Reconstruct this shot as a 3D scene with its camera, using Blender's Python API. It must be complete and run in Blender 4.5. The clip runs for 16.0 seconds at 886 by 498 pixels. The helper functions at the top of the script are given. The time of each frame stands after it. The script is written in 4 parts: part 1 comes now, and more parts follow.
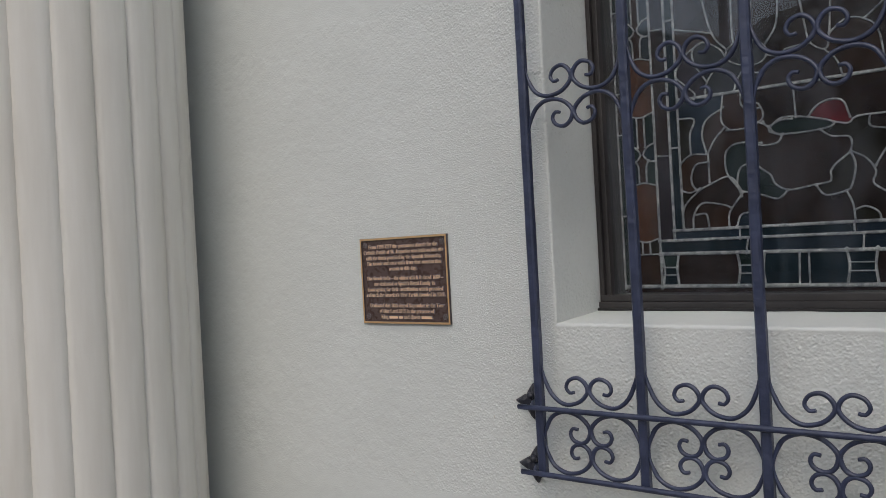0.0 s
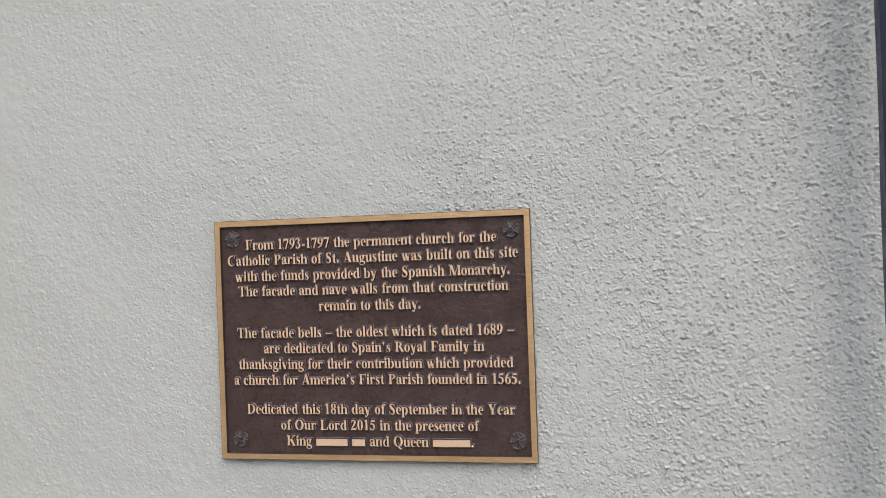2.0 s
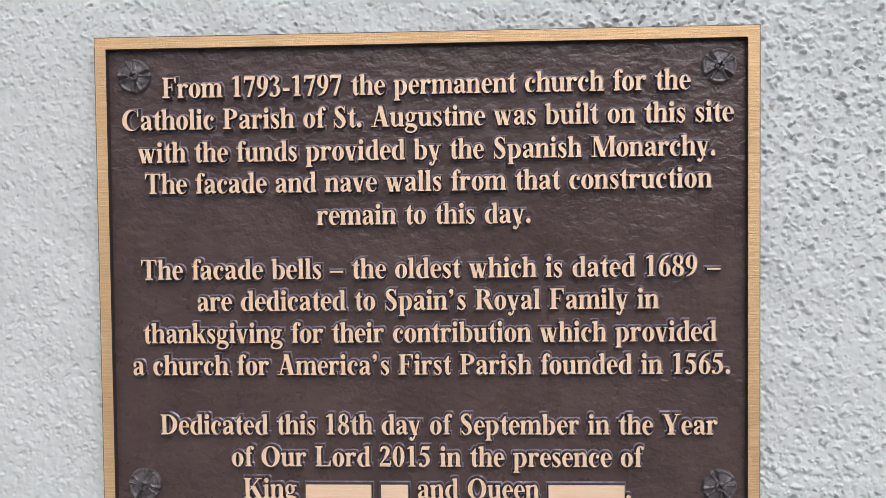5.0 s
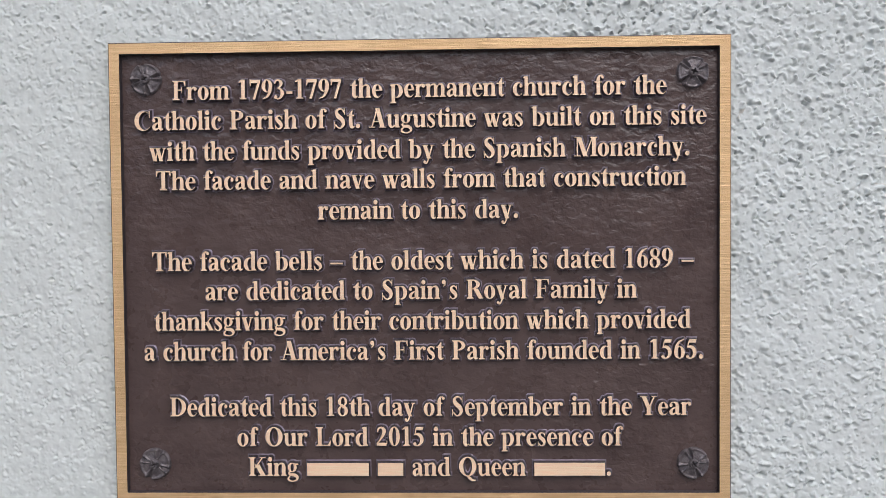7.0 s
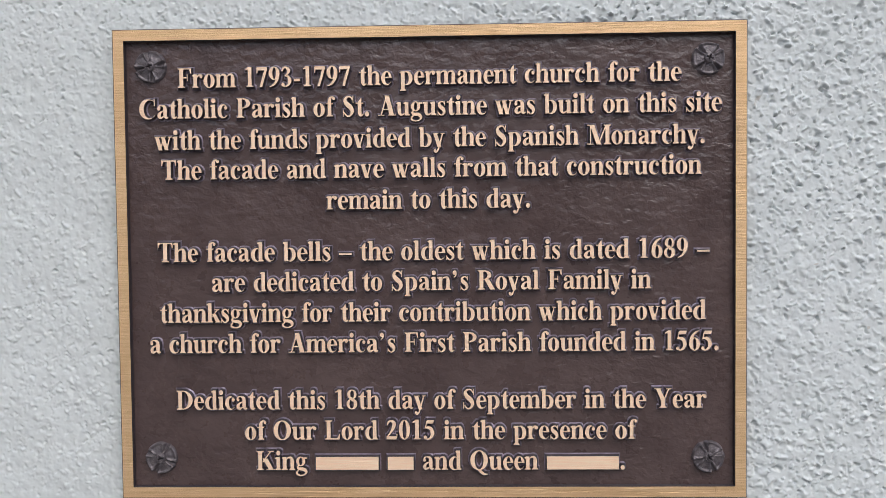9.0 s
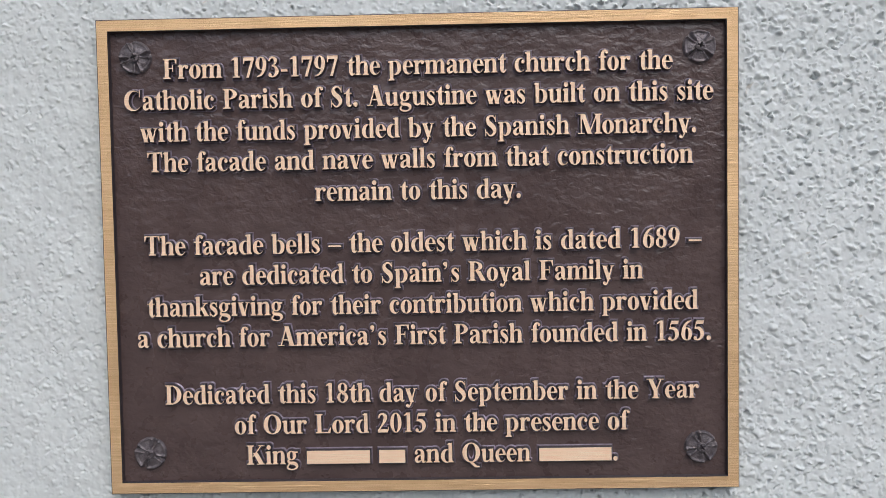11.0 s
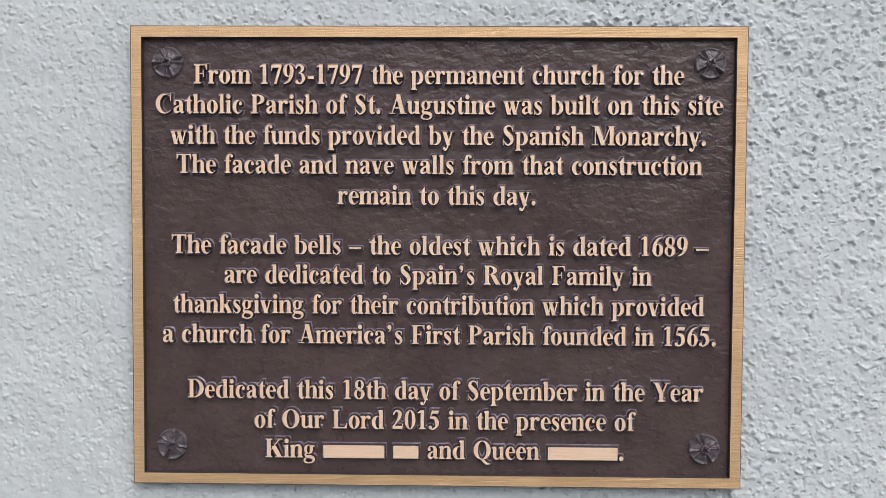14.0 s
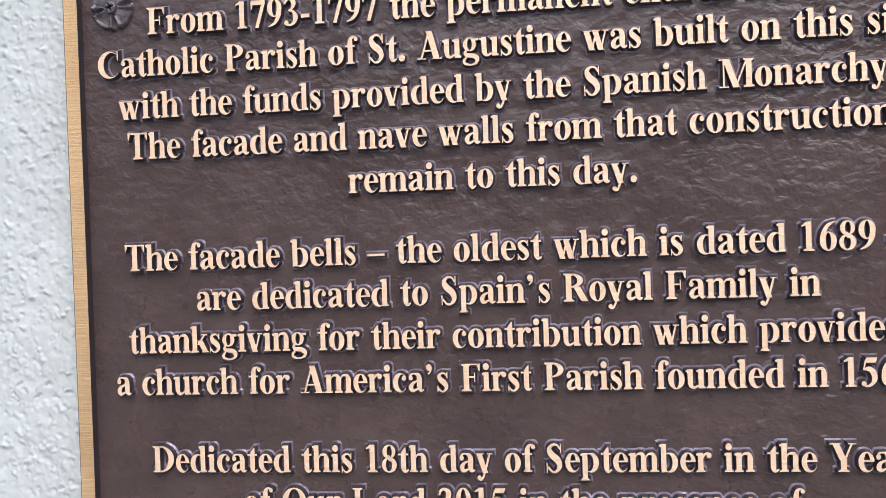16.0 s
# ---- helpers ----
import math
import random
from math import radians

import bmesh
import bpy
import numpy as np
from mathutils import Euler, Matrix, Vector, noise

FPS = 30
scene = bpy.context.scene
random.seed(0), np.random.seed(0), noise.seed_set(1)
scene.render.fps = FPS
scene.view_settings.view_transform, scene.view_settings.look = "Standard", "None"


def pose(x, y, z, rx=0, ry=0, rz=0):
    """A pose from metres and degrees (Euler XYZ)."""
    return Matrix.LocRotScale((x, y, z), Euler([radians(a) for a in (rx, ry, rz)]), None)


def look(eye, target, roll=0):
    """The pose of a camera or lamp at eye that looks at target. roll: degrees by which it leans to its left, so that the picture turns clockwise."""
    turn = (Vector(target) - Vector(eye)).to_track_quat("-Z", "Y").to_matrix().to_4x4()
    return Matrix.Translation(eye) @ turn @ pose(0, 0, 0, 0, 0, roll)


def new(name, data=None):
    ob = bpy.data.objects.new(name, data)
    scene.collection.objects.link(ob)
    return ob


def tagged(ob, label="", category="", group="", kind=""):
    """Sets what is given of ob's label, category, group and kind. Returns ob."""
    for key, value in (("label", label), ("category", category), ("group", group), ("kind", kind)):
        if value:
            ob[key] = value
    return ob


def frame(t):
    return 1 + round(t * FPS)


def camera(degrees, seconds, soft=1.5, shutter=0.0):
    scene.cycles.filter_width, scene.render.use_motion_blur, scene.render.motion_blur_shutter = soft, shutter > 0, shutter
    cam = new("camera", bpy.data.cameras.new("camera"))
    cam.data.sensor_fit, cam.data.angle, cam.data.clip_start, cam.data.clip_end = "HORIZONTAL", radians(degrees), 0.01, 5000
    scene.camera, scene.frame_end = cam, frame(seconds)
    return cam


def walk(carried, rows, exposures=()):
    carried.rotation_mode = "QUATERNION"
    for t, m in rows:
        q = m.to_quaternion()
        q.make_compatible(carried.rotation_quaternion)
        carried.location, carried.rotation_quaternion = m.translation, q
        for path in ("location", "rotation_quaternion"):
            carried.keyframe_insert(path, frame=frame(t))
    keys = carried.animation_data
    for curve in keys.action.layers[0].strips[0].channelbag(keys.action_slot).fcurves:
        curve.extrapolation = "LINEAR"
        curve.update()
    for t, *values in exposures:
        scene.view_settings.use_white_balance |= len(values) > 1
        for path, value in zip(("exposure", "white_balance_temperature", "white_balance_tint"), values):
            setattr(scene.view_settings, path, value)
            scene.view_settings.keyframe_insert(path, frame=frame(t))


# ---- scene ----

cam = camera(55.0, 16.0, soft=0.65)
PATH = [
    (0, (2.497, -2.769, 1.629), (1.228, -1.223, 1.629), -3.1),
    (0.3, (2.054, -2.647, 1.651), (0.989, -0.954, 1.654), -2.6),
    (0.5, (1.855, -2.494, 1.623), (0.847, -0.767, 1.629), -2.7),
    (0.7, (1.62, -2.325, 1.58), (0.7, -0.549, 1.601), -2.3),
    (1, (1.234, -2.057, 1.615), (0.429, -0.226, 1.614), -1.6),
    (1.2, (0.994, -1.941, 1.604), (0.289, -0.069, 1.605), -1.4),
    (1.5, (0.722, -1.725, 1.621), (0.165, 0.196, 1.634), -1.9),
    (1.8, (0.496, -1.464, 1.617), (0.07, 0.49, 1.614), -1.9),
    (2, (0.37, -1.287, 1.638), (-0.015, 0.676, 1.636), -2.0),
    (2.2, (0.274, -1.171, 1.653), (-0.089, 0.796, 1.661), -2.1),
    (2.5, (0.134, -1.025, 1.621), (-0.16, 0.953, 1.635), -2.3),
    (2.8, (0.062, -0.906, 1.614), (-0.125, 1.084, 1.661), -2.7),
    (3, (0.038, -0.814, 1.608), (-0.091, 1.182, 1.611), -3.1),
    (3.5, (0.041, -0.658, 1.57), (-0.071, 1.339, 1.551), -2.0),
    (4, (0.007, -0.586, 1.546), (-0.086, 1.411, 1.513), -0.7),
    (4.5, (0.036, -0.612, 1.551), (-0.056, 1.385, 1.503), -0.6),
    (5, (0.043, -0.663, 1.547), (-0.044, 1.334, 1.486), -0.6),
    (7.3, (0.038, -0.709, 1.54), (-0.015, 1.289, 1.481), -0.5),
    (7.5, (0.03, -0.708, 1.538), (-0.022, 1.29, 1.474), -0.5),
    (8, (0.028, -0.707, 1.535), (-0.036, 1.291, 1.482), -0.6),
    (8.5, (0.026, -0.702, 1.537), (-0.037, 1.296, 1.479), -0.6),
    (9, (0.031, -0.697, 1.538), (-0.026, 1.3, 1.467), -0.6),
    (11.5, (0.031, -0.691, 1.537), (-0.002, 1.307, 1.447), -1.0),
    (12, (0.03, -0.692, 1.541), (-0.004, 1.306, 1.451), -0.8),
    (12.5, (0.022, -0.705, 1.546), (-0.007, 1.292, 1.454), -0.5),
    (13, (0.004, -0.728, 1.55), (-0.026, 1.27, 1.463), -0.1),
    (13.5, (-0.005, -0.738, 1.557), (-0.028, 1.261, 1.485), 0.1),
    (14, (0.017, -0.717, 1.537), (-0.016, 1.282, 1.46), 0.3),
    (14.5, (0.0395, -0.7055, 1.534), (0.000, 1.2926, 1.464), 0.3),
    (15, (0.0725, -0.6525, 1.526), (-0.004, 1.3454, 1.498), -0.52),
    (15.5, (0.070, -0.5505, 1.521), (-0.0755, 1.4436, 1.485), -1.75),
    (16, (0.0297, -0.4963, 1.5182), (-0.2085, 1.4893, 1.4944), -1.91),
]
EXPOSURES = [
    (0.0, -0.80, 6300, 9), (0.5, -0.41, 6330, 9), (1.0, -0.43, 6330, 9), (1.5, -0.42, 6330, 9), (2.8, -0.74, 6330, 9), (3.5, -0.60, 6200, 9), (4.0, -0.36, 6110, 9), (4.5, -0.26, 6020, 9), (5.0, -0.22, 6010, 9),
    (8.0, -0.34, 5930, 9), (14.5, -0.34, 5930, 9), (15.5, -0.16, 5850, 9), (16.0, 0.06, 5800, 9),
]
walk(cam, [(t, look(eye, target, roll)) for t, eye, target, roll in PATH], EXPOSURES)

# ---- light ----
SUN_WAY = Vector((0.31, -0.80, 0.92)).normalized()          # towards the brightest part of the cloud
world = bpy.data.worlds.new("overcast_sky")
scene.world = world
world.use_nodes = True
wn = world.node_tree
sky = wn.nodes.new("ShaderNodeTexSky")
sky.sky_type, sky.sun_disc = "NISHITA", False
sky.sun_elevation = math.asin(SUN_WAY.z)
sky.sun_rotation = math.atan2(SUN_WAY.x, SUN_WAY.y)
sky.air_density, sky.dust_density, sky.ozone_density = 1.0, 4.0, 1.0
wn.links.new(sky.outputs[0], wn.nodes["Background"].inputs[0])
wn.nodes["Background"].inputs[1].default_value = 0.21
sun = new("sun", bpy.data.lights.new("sun", "SUN"))
sun.data.energy, sun.data.angle, sun.data.color = 0.85, radians(80), (1.0, 0.99, 0.97)
sun.matrix_world = SUN_WAY.to_track_quat("Z", "Y").to_matrix().to_4x4()


# ---- materials ----
class Mat:
    """A node material with a Principled shader and short ways to add nodes."""

    def __init__(self, name, color, rough=0.5, metal=0.0, **more):
        self.m = bpy.data.materials.new(name)
        self.m.use_nodes = True
        self.t = self.m.node_tree
        self.b = self.t.nodes["Principled BSDF"]
        self.b.inputs["Base Color"].default_value = (*color, 1)
        self.b.inputs["Roughness"].default_value = rough
        self.b.inputs["Metallic"].default_value = metal
        for k, v in more.items():
            self.b.inputs[k.replace("_", " ")].default_value = v
        self.where = self.t.nodes.new("ShaderNodeTexCoord").outputs["Object"]
        self.last = None

    def node(self, kind, **values):
        n = self.t.nodes.new(kind)
        for k, v in values.items():
            n.inputs[k.replace("_", " ")].default_value = v
        return n

    def link(self, a, b):
        self.t.links.new(a, b)

    def stretch(self, sx, sy, sz, rx=0.0, ry=0.0, rz=0.0):
        n = self.t.nodes.new("ShaderNodeMapping")
        n.inputs["Scale"].default_value = (sx, sy, sz)
        n.inputs["Rotation"].default_value = (radians(rx), radians(ry), radians(rz))
        self.link(self.where, n.inputs[0])
        return n.outputs[0]

    def noise(self, scale, detail=3.0, rough=0.5, vec=None, distort=0.0):
        n = self.node("ShaderNodeTexNoise", Scale=scale, Detail=detail, Roughness=rough, Distortion=distort)
        self.link(vec or self.where, n.inputs["Vector"])
        return n.outputs[0]

    def cells(self, scale, vec=None, feature="F1"):
        n = self.node("ShaderNodeTexVoronoi", Scale=scale)
        n.feature = feature
        self.link(vec or self.where, n.inputs["Vector"])
        return n.outputs[0]

    def ramp(self, fac, *stops):
        n = self.t.nodes.new("ShaderNodeValToRGB")
        e = n.color_ramp.elements
        while len(e) < len(stops):
            e.new(0.5)
        for el, (p, c) in zip(e, stops):
            el.position = p
            el.color = (c, c, c, 1) if isinstance(c, (int, float)) else (*c, 1)
        self.link(fac, n.inputs[0])
        return n.outputs[0]

    def math(self, op, a, b):
        n = self.t.nodes.new("ShaderNodeMath")
        n.operation = op
        for i, v in enumerate((a, b)):
            if isinstance(v, (int, float)):
                n.inputs[i].default_value = v
            else:
                self.link(v, n.inputs[i])
        return n.outputs[0]

    def mix(self, fac, a, b, kind="MIX"):
        n = self.t.nodes.new("ShaderNodeMixRGB")
        n.blend_type = kind
        for i, v in enumerate((fac, a, b)):
            if isinstance(v, (int, float)):
                n.inputs[i].default_value = v
            elif isinstance(v, tuple):
                n.inputs[i].default_value = (*v, 1)
            else:
                self.link(v, n.inputs[i])
        return n.outputs[0]

    def color(self, out):
        self.link(out, self.b.inputs["Base Color"])

    def rough(self, out):
        self.link(out, self.b.inputs["Roughness"])

    def bump(self, height, distance, strength=1.0):
        n = self.node("ShaderNodeBump", Strength=strength, Distance=distance)
        self.link(height, n.inputs["Height"])
        if self.last is not None:
            self.link(self.last, n.inputs["Normal"])
        self.last = n.outputs[0]
        self.link(self.last, self.b.inputs["Normal"])


def stucco_paint(name, relief):
    """Off-white masonry paint over thrown stucco; relief scales the coarse grain."""
    k = Mat(name, (0.70, 0.69, 0.65), 0.62, Specular_IOR_Level=0.35)
    tone = k.noise(1.7, 4, 0.6)
    fine = k.noise(40, 3, 0.6)
    base = k.mix(k.ramp(tone, (0.35, 0.0), (0.7, 1.0)), (0.645, 0.675, 0.654), (0.679, 0.71, 0.692))
    base = k.mix(k.ramp(fine, (0.45, 0.0), (0.75, 0.22)), base, (0.60, 0.60, 0.58))
    specks = k.ramp(k.noise(55, 2, 0.5, distort=0.6), (0.745, 0.0), (0.775, 0.4))
    base = k.mix(specks, base, (0.42, 0.33, 0.22))
    k.color(base)
    k.bump(k.noise(36, 2, 0.5), 0.0005 * relief + 0.0003)
    k.bump(k.noise(135, 1.5, 0.5), 0.0011 * relief + 0.0001)
    k.bump(k.noise(4.5, 2, 0.5), 0.012)
    return k.m


STUCCO = stucco_paint("painted_stucco", 1.0)
SILL = stucco_paint("trowelled_sill_paint", 0.6)

k = Mat("column_paint", (0.62, 0.60, 0.55), 0.65, Specular_IOR_Level=0.3)
streak = k.noise(2.2, 4, 0.6, k.stretch(3.0, 3.0, 0.35))
k.color(k.mix(k.ramp(streak, (0.35, 0.0), (0.72, 1.0)), (0.74, 0.73, 0.68), (0.63, 0.61, 0.55)))
k.bump(k.noise(9, 3, 0.5), 0.004)
k.bump(k.noise(160, 2, 0.5), 0.0006)
COLUMN = k.m

k = Mat("wrought_iron_paint", (0.035, 0.04, 0.062), 0.42, Specular_IOR_Level=0.8)
k.color(k.mix(k.ramp(k.noise(14, 4, 0.6), (0.4, 0.0), (0.7, 1.0)), (0.018, 0.026, 0.062), (0.040, 0.052, 0.108)))
k.rough(k.ramp(k.noise(30, 3, 0.6), (0.3, 0.34), (0.75, 0.6)))
k.bump(k.noise(26, 1.5, 0.5, k.stretch(0.9, 0.9, 1.3, 0, 35, 0)), 0.0050)
k.bump(k.cells(30, k.stretch(1.0, 1.0, 0.8, 0, 40, 0), "SMOOTH_F1"), 0.0034)
k.bump(k.noise(260, 2, 0.5), 0.0008)
IRON = k.m

k = Mat("cast_iron_paint", (0.022, 0.024, 0.034), 0.38)
k.bump(k.noise(90, 3, 0.6), 0.003)
CAST = k.m

k = Mat("bronze_anodised_aluminium", (0.055, 0.05, 0.05), 0.42, Specular_IOR_Level=0.5)
k.color(k.mix(k.ramp(k.noise(6, 4, 0.65, k.stretch(1, 1, 0.25)), (0.35, 0.0), (0.75, 1.0)), (0.028, 0.026, 0.027), (0.055, 0.05, 0.048)))
k.bump(k.noise(220, 2, 0.5), 0.0004)
ALUMINIUM = k.m

k = Mat("perished_sealant", (0.02, 0.02, 0.02), 0.75)
k.bump(k.noise(60, 4, 0.7), 0.008)
SEALANT = k.m

k = Mat("storm_glass", (0.96, 0.98, 0.98), 0.0, Transmission_Weight=1.0, IOR=1.02)
STORM = k.m
gloss = k.node("ShaderNodeBsdfGlossy", Roughness=0.015)
clear = k.node("ShaderNodeBsdfTransparent")
clear.inputs[0].default_value = (0.93, 0.95, 0.95, 1)
fres = k.node("ShaderNodeFresnel", IOR=1.5)
both = k.t.nodes.new("ShaderNodeMixShader")
k.link(fres.outputs[0], both.inputs[0])
k.link(clear.outputs[0], both.inputs[1])
k.link(gloss.outputs[0], both.inputs[2])
# patchy dust, tinted bluish to paint in the haze of reflected sky
glare_film = k.node("ShaderNodeBsdfDiffuse")
glare_film.inputs[0].default_value = (0.50, 0.56, 0.66, 1)
dust_and_glare = k.t.nodes.new("ShaderNodeMixShader")
k.link(k.ramp(k.noise(3.5, 5, 0.65, k.stretch(1.6, 1, 0.7)), (0.42, 0.003), (0.68, 0.046)), dust_and_glare.inputs[0])
k.link(both.outputs[0], dust_and_glare.inputs[1])
k.link(glare_film.outputs[0], dust_and_glare.inputs[2])
k.link(dust_and_glare.outputs[0], k.t.nodes["Material Output"].inputs[0])

k = Mat("lead_came", (0.36, 0.36, 0.37), 0.42, 0.1)
k.color(k.mix(k.ramp(k.noise(35, 4, 0.7), (0.35, 0.0), (0.7, 1.0)), (0.26, 0.27, 0.30), (0.93, 0.93, 0.93)))
k.bump(k.noise(160, 3, 0.6), 0.002)
LEAD = k.m


def stained(name, color):
    k = Mat(name, color, 0.22, Specular_IOR_Level=0.45)
    spot = k.noise(11, 4, 0.65, distort=0.8)
    info = k.t.nodes.new("ShaderNodeObjectInfo")
    dim = k.mix(k.ramp(spot, (0.3, 0.0), (0.75, 1.0)), tuple(c * 0.55 for c in color), tuple(min(1, c * 1.5) for c in color))
    k.color(k.mix(k.ramp(info.outputs["Random"], (0.0, 0.0), (1.0, 0.45)), dim, tuple(c * 0.4 for c in color)))
    k.bump(k.noise(9, 2, 0.5, distort=0.5), 0.004)
    return k.m


GLASS = {
    "umber": stained("umber_glass", (0.046, 0.025, 0.017)),
    "brown": stained("brown_glass", (0.029, 0.018, 0.015)),
    "olive": stained("olive_glass", (0.025, 0.022, 0.016)),
    "green": stained("green_glass", (0.012, 0.025, 0.022)),
    "teal": stained("teal_glass", (0.013, 0.025, 0.034)),
    "blue": stained("blue_glass", (0.022, 0.036, 0.056)),
    "mauve": stained("mauve_glass", (0.036, 0.028, 0.036)),
    "grey": stained("grey_glass", (0.052, 0.055, 0.062)),
    "red": stained("red_glass", (0.16, 0.024, 0.032)),
    "amber": stained("amber_glass", (0.115, 0.052, 0.030)),
}

# near-black colour stands in for the shade of an unlit room
k = Mat("unlit_room_black", (0.02, 0.02, 0.02), 0.9)
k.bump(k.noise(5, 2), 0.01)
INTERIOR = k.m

k = Mat("pavement_concrete", (0.30, 0.29, 0.27), 0.85)
k.color(k.mix(k.ramp(k.noise(1.3, 5, 0.65), (0.3, 0.0), (0.75, 1.0)), (0.17, 0.163, 0.15), (0.25, 0.238, 0.22)))
k.bump(k.noise(90, 3, 0.6), 0.003)
PAVING = k.m

k = Mat("far_foliage", (0.05, 0.07, 0.03), 0.7)
k.color(k.mix(k.ramp(k.noise(1.1, 5, 0.7), (0.4, 0.0), (0.62, 1.0)), (0.04, 0.055, 0.028), (0.09, 0.12, 0.055)))
k.bump(k.noise(2.5, 4, 0.7), 0.6)
FOLIAGE = k.m

# bronze plaque: dark leather-grained field, brushed raised faces
k = Mat("oxidised_bronze_field", (0.035, 0.022, 0.017), 0.42, 0.0, Specular_IOR_Level=0.5)
k.color(k.mix(k.ramp(k.noise(24, 4, 0.6), (0.35, 0.0), (0.7, 1.0)), (0.076, 0.050, 0.046), (0.110, 0.075, 0.068)))
k.rough(k.ramp(k.noise(60, 3, 0.6), (0.3, 0.22), (0.7, 0.36)))
worn = k.ramp(k.noise(9, 3, 0.6), (0.38, 0.45), (0.66, 1.0))
hide = k.math("MULTIPLY", k.noise(190, 2.5, 0.5, k.stretch(0.8, 1, 1.1, 0, 28, 0), 0.45), worn)
k.bump(hide, 0.0012)
k.bump(k.cells(145, k.stretch(0.75, 1, 1.1, 0, 30, 0), "SMOOTH_F1"), 0.0007)
k.bump(k.noise(380, 2, 0.5), 0.0002)
FIELD = k.m

k = Mat("bronze_side", (0.062, 0.050, 0.056), 0.30, 0.25, Specular_IOR_Level=0.6)
k.bump(k.noise(300, 2, 0.5), 0.0005)
SIDE = k.m

# letter foot: the sky's lilac sheen is put into its base colour
k = Mat("sky_sheen_fillet", (0.33, 0.28, 0.34), 0.30, 0.6)
k.color(k.mix(k.ramp(k.noise(90, 3, 0.6), (0.35, 0.0), (0.7, 1.0)), (0.23, 0.19, 0.22), (0.50, 0.43, 0.51)))
k.bump(k.noise(300, 2, 0.5), 0.0006)
FILLET = k.m


def brushed(name, sx, sz):
    k = Mat(name, (0.72, 0.47, 0.22), 0.4, 0.65)
    scratch = k.noise(60, 4, 0.75, k.stretch(sx, 1, sz))
    tone = k.noise(14, 3, 0.6)
    c = k.mix(k.ramp(scratch, (0.3, 0.0), (0.7, 1.0)), (0.70, 0.44, 0.21), (0.90, 0.64, 0.37))
    k.color(k.mix(k.ramp(tone, (0.45, 0.0), (0.8, 0.35)), c, (0.55, 0.33, 0.15)))
    k.rough(k.ramp(scratch, (0.3, 0.36), (0.7, 0.52)))
    k.bump(scratch, 0.0006)
    return k.m


GOLD = brushed("brushed_bronze", 0.35, 22)
k = Mat("letter_bronze", (0.80, 0.58, 0.35), 0.38, 0.12)
grain = k.noise(70, 4, 0.75, k.stretch(0.5, 1, 16))
k.color(k.mix(k.ramp(grain, (0.3, 0.0), (0.7, 1.0)), (1.0, 0.64, 0.41), (1.0, 0.79, 0.56)))
k.bump(grain, 0.0004)
LETTER = k.m

k = Mat("dark_bronze_boss", (0.04, 0.034, 0.034), 0.36, 0.3, Specular_IOR_Level=0.6)
k.color(k.mix(k.ramp(k.noise(180, 3, 0.6), (0.35, 0.0), (0.7, 1.0)), (0.085, 0.071, 0.074), (0.20, 0.172, 0.178)))
k.bump(k.noise(240, 3, 0.6), 0.0012)
BOSS = k.m


# ---- building blocks ----
def mesh_of(name, bm, *mats):
    me = bpy.data.meshes.new(name)
    bm.normal_update()
    bm.to_mesh(me)
    bm.free()
    for m in mats:
        me.materials.append(m)
    return me


def thing(name, label, category, place=(0, 0, 0), group="", kind=""):
    ob = new(name)
    ob.empty_display_size = 0.1
    ob.location = place
    return tagged(ob, label, category, group, kind)


def part(name, bm, material, parent, label=""):
    mats = material if isinstance(material, tuple) else (material,)
    ob = new(name, mesh_of(name, bm, *mats))
    ob.parent = parent
    if parent is not None:
        ob.matrix_parent_inverse = Matrix.Translation(-parent.location)
    return tagged(ob, label)


def block(bm, x0, x1, y0, y1, z0, z1, bevel=0.0, seg=2):
    made = bmesh.ops.create_cube(bm, size=1, matrix=Matrix.LocRotScale(
        ((x0 + x1) / 2, (y0 + y1) / 2, (z0 + z1) / 2), None, (abs(x1 - x0), abs(y1 - y0), abs(z1 - z0))))
    if bevel:
        edges = {e for v in made["verts"] for e in v.link_edges}
        bmesh.ops.bevel(bm, geom=list(edges), offset=bevel, segments=seg, affect="EDGES", profile=0.6)
    return bm


def blocks(*sizes, bevel=0.0):
    bm = bmesh.new()
    for s in sizes:
        block(bm, *s, bevel=bevel)
    return bm


def smooth_line(pts, step):
    """Points along a Catmull-Rom curve through pts, about step apart."""
    p = [Vector(q) for q in pts]
    p = [p[0] * 2 - p[1]] + p + [p[-1] * 2 - p[-2]]
    out = []
    for a, b, c, d in zip(p, p[1:], p[2:], p[3:]):
        n = max(1, int((c - b).length / step))
        for i in range(n):
            t = i / n
            out.append(0.5 * (2 * b + (c - a) * t + (2 * a - 5 * b + 4 * c - d) * t * t + (3 * b - a - 3 * c + d) * t ** 3))
    out.append(p[-2])
    return out


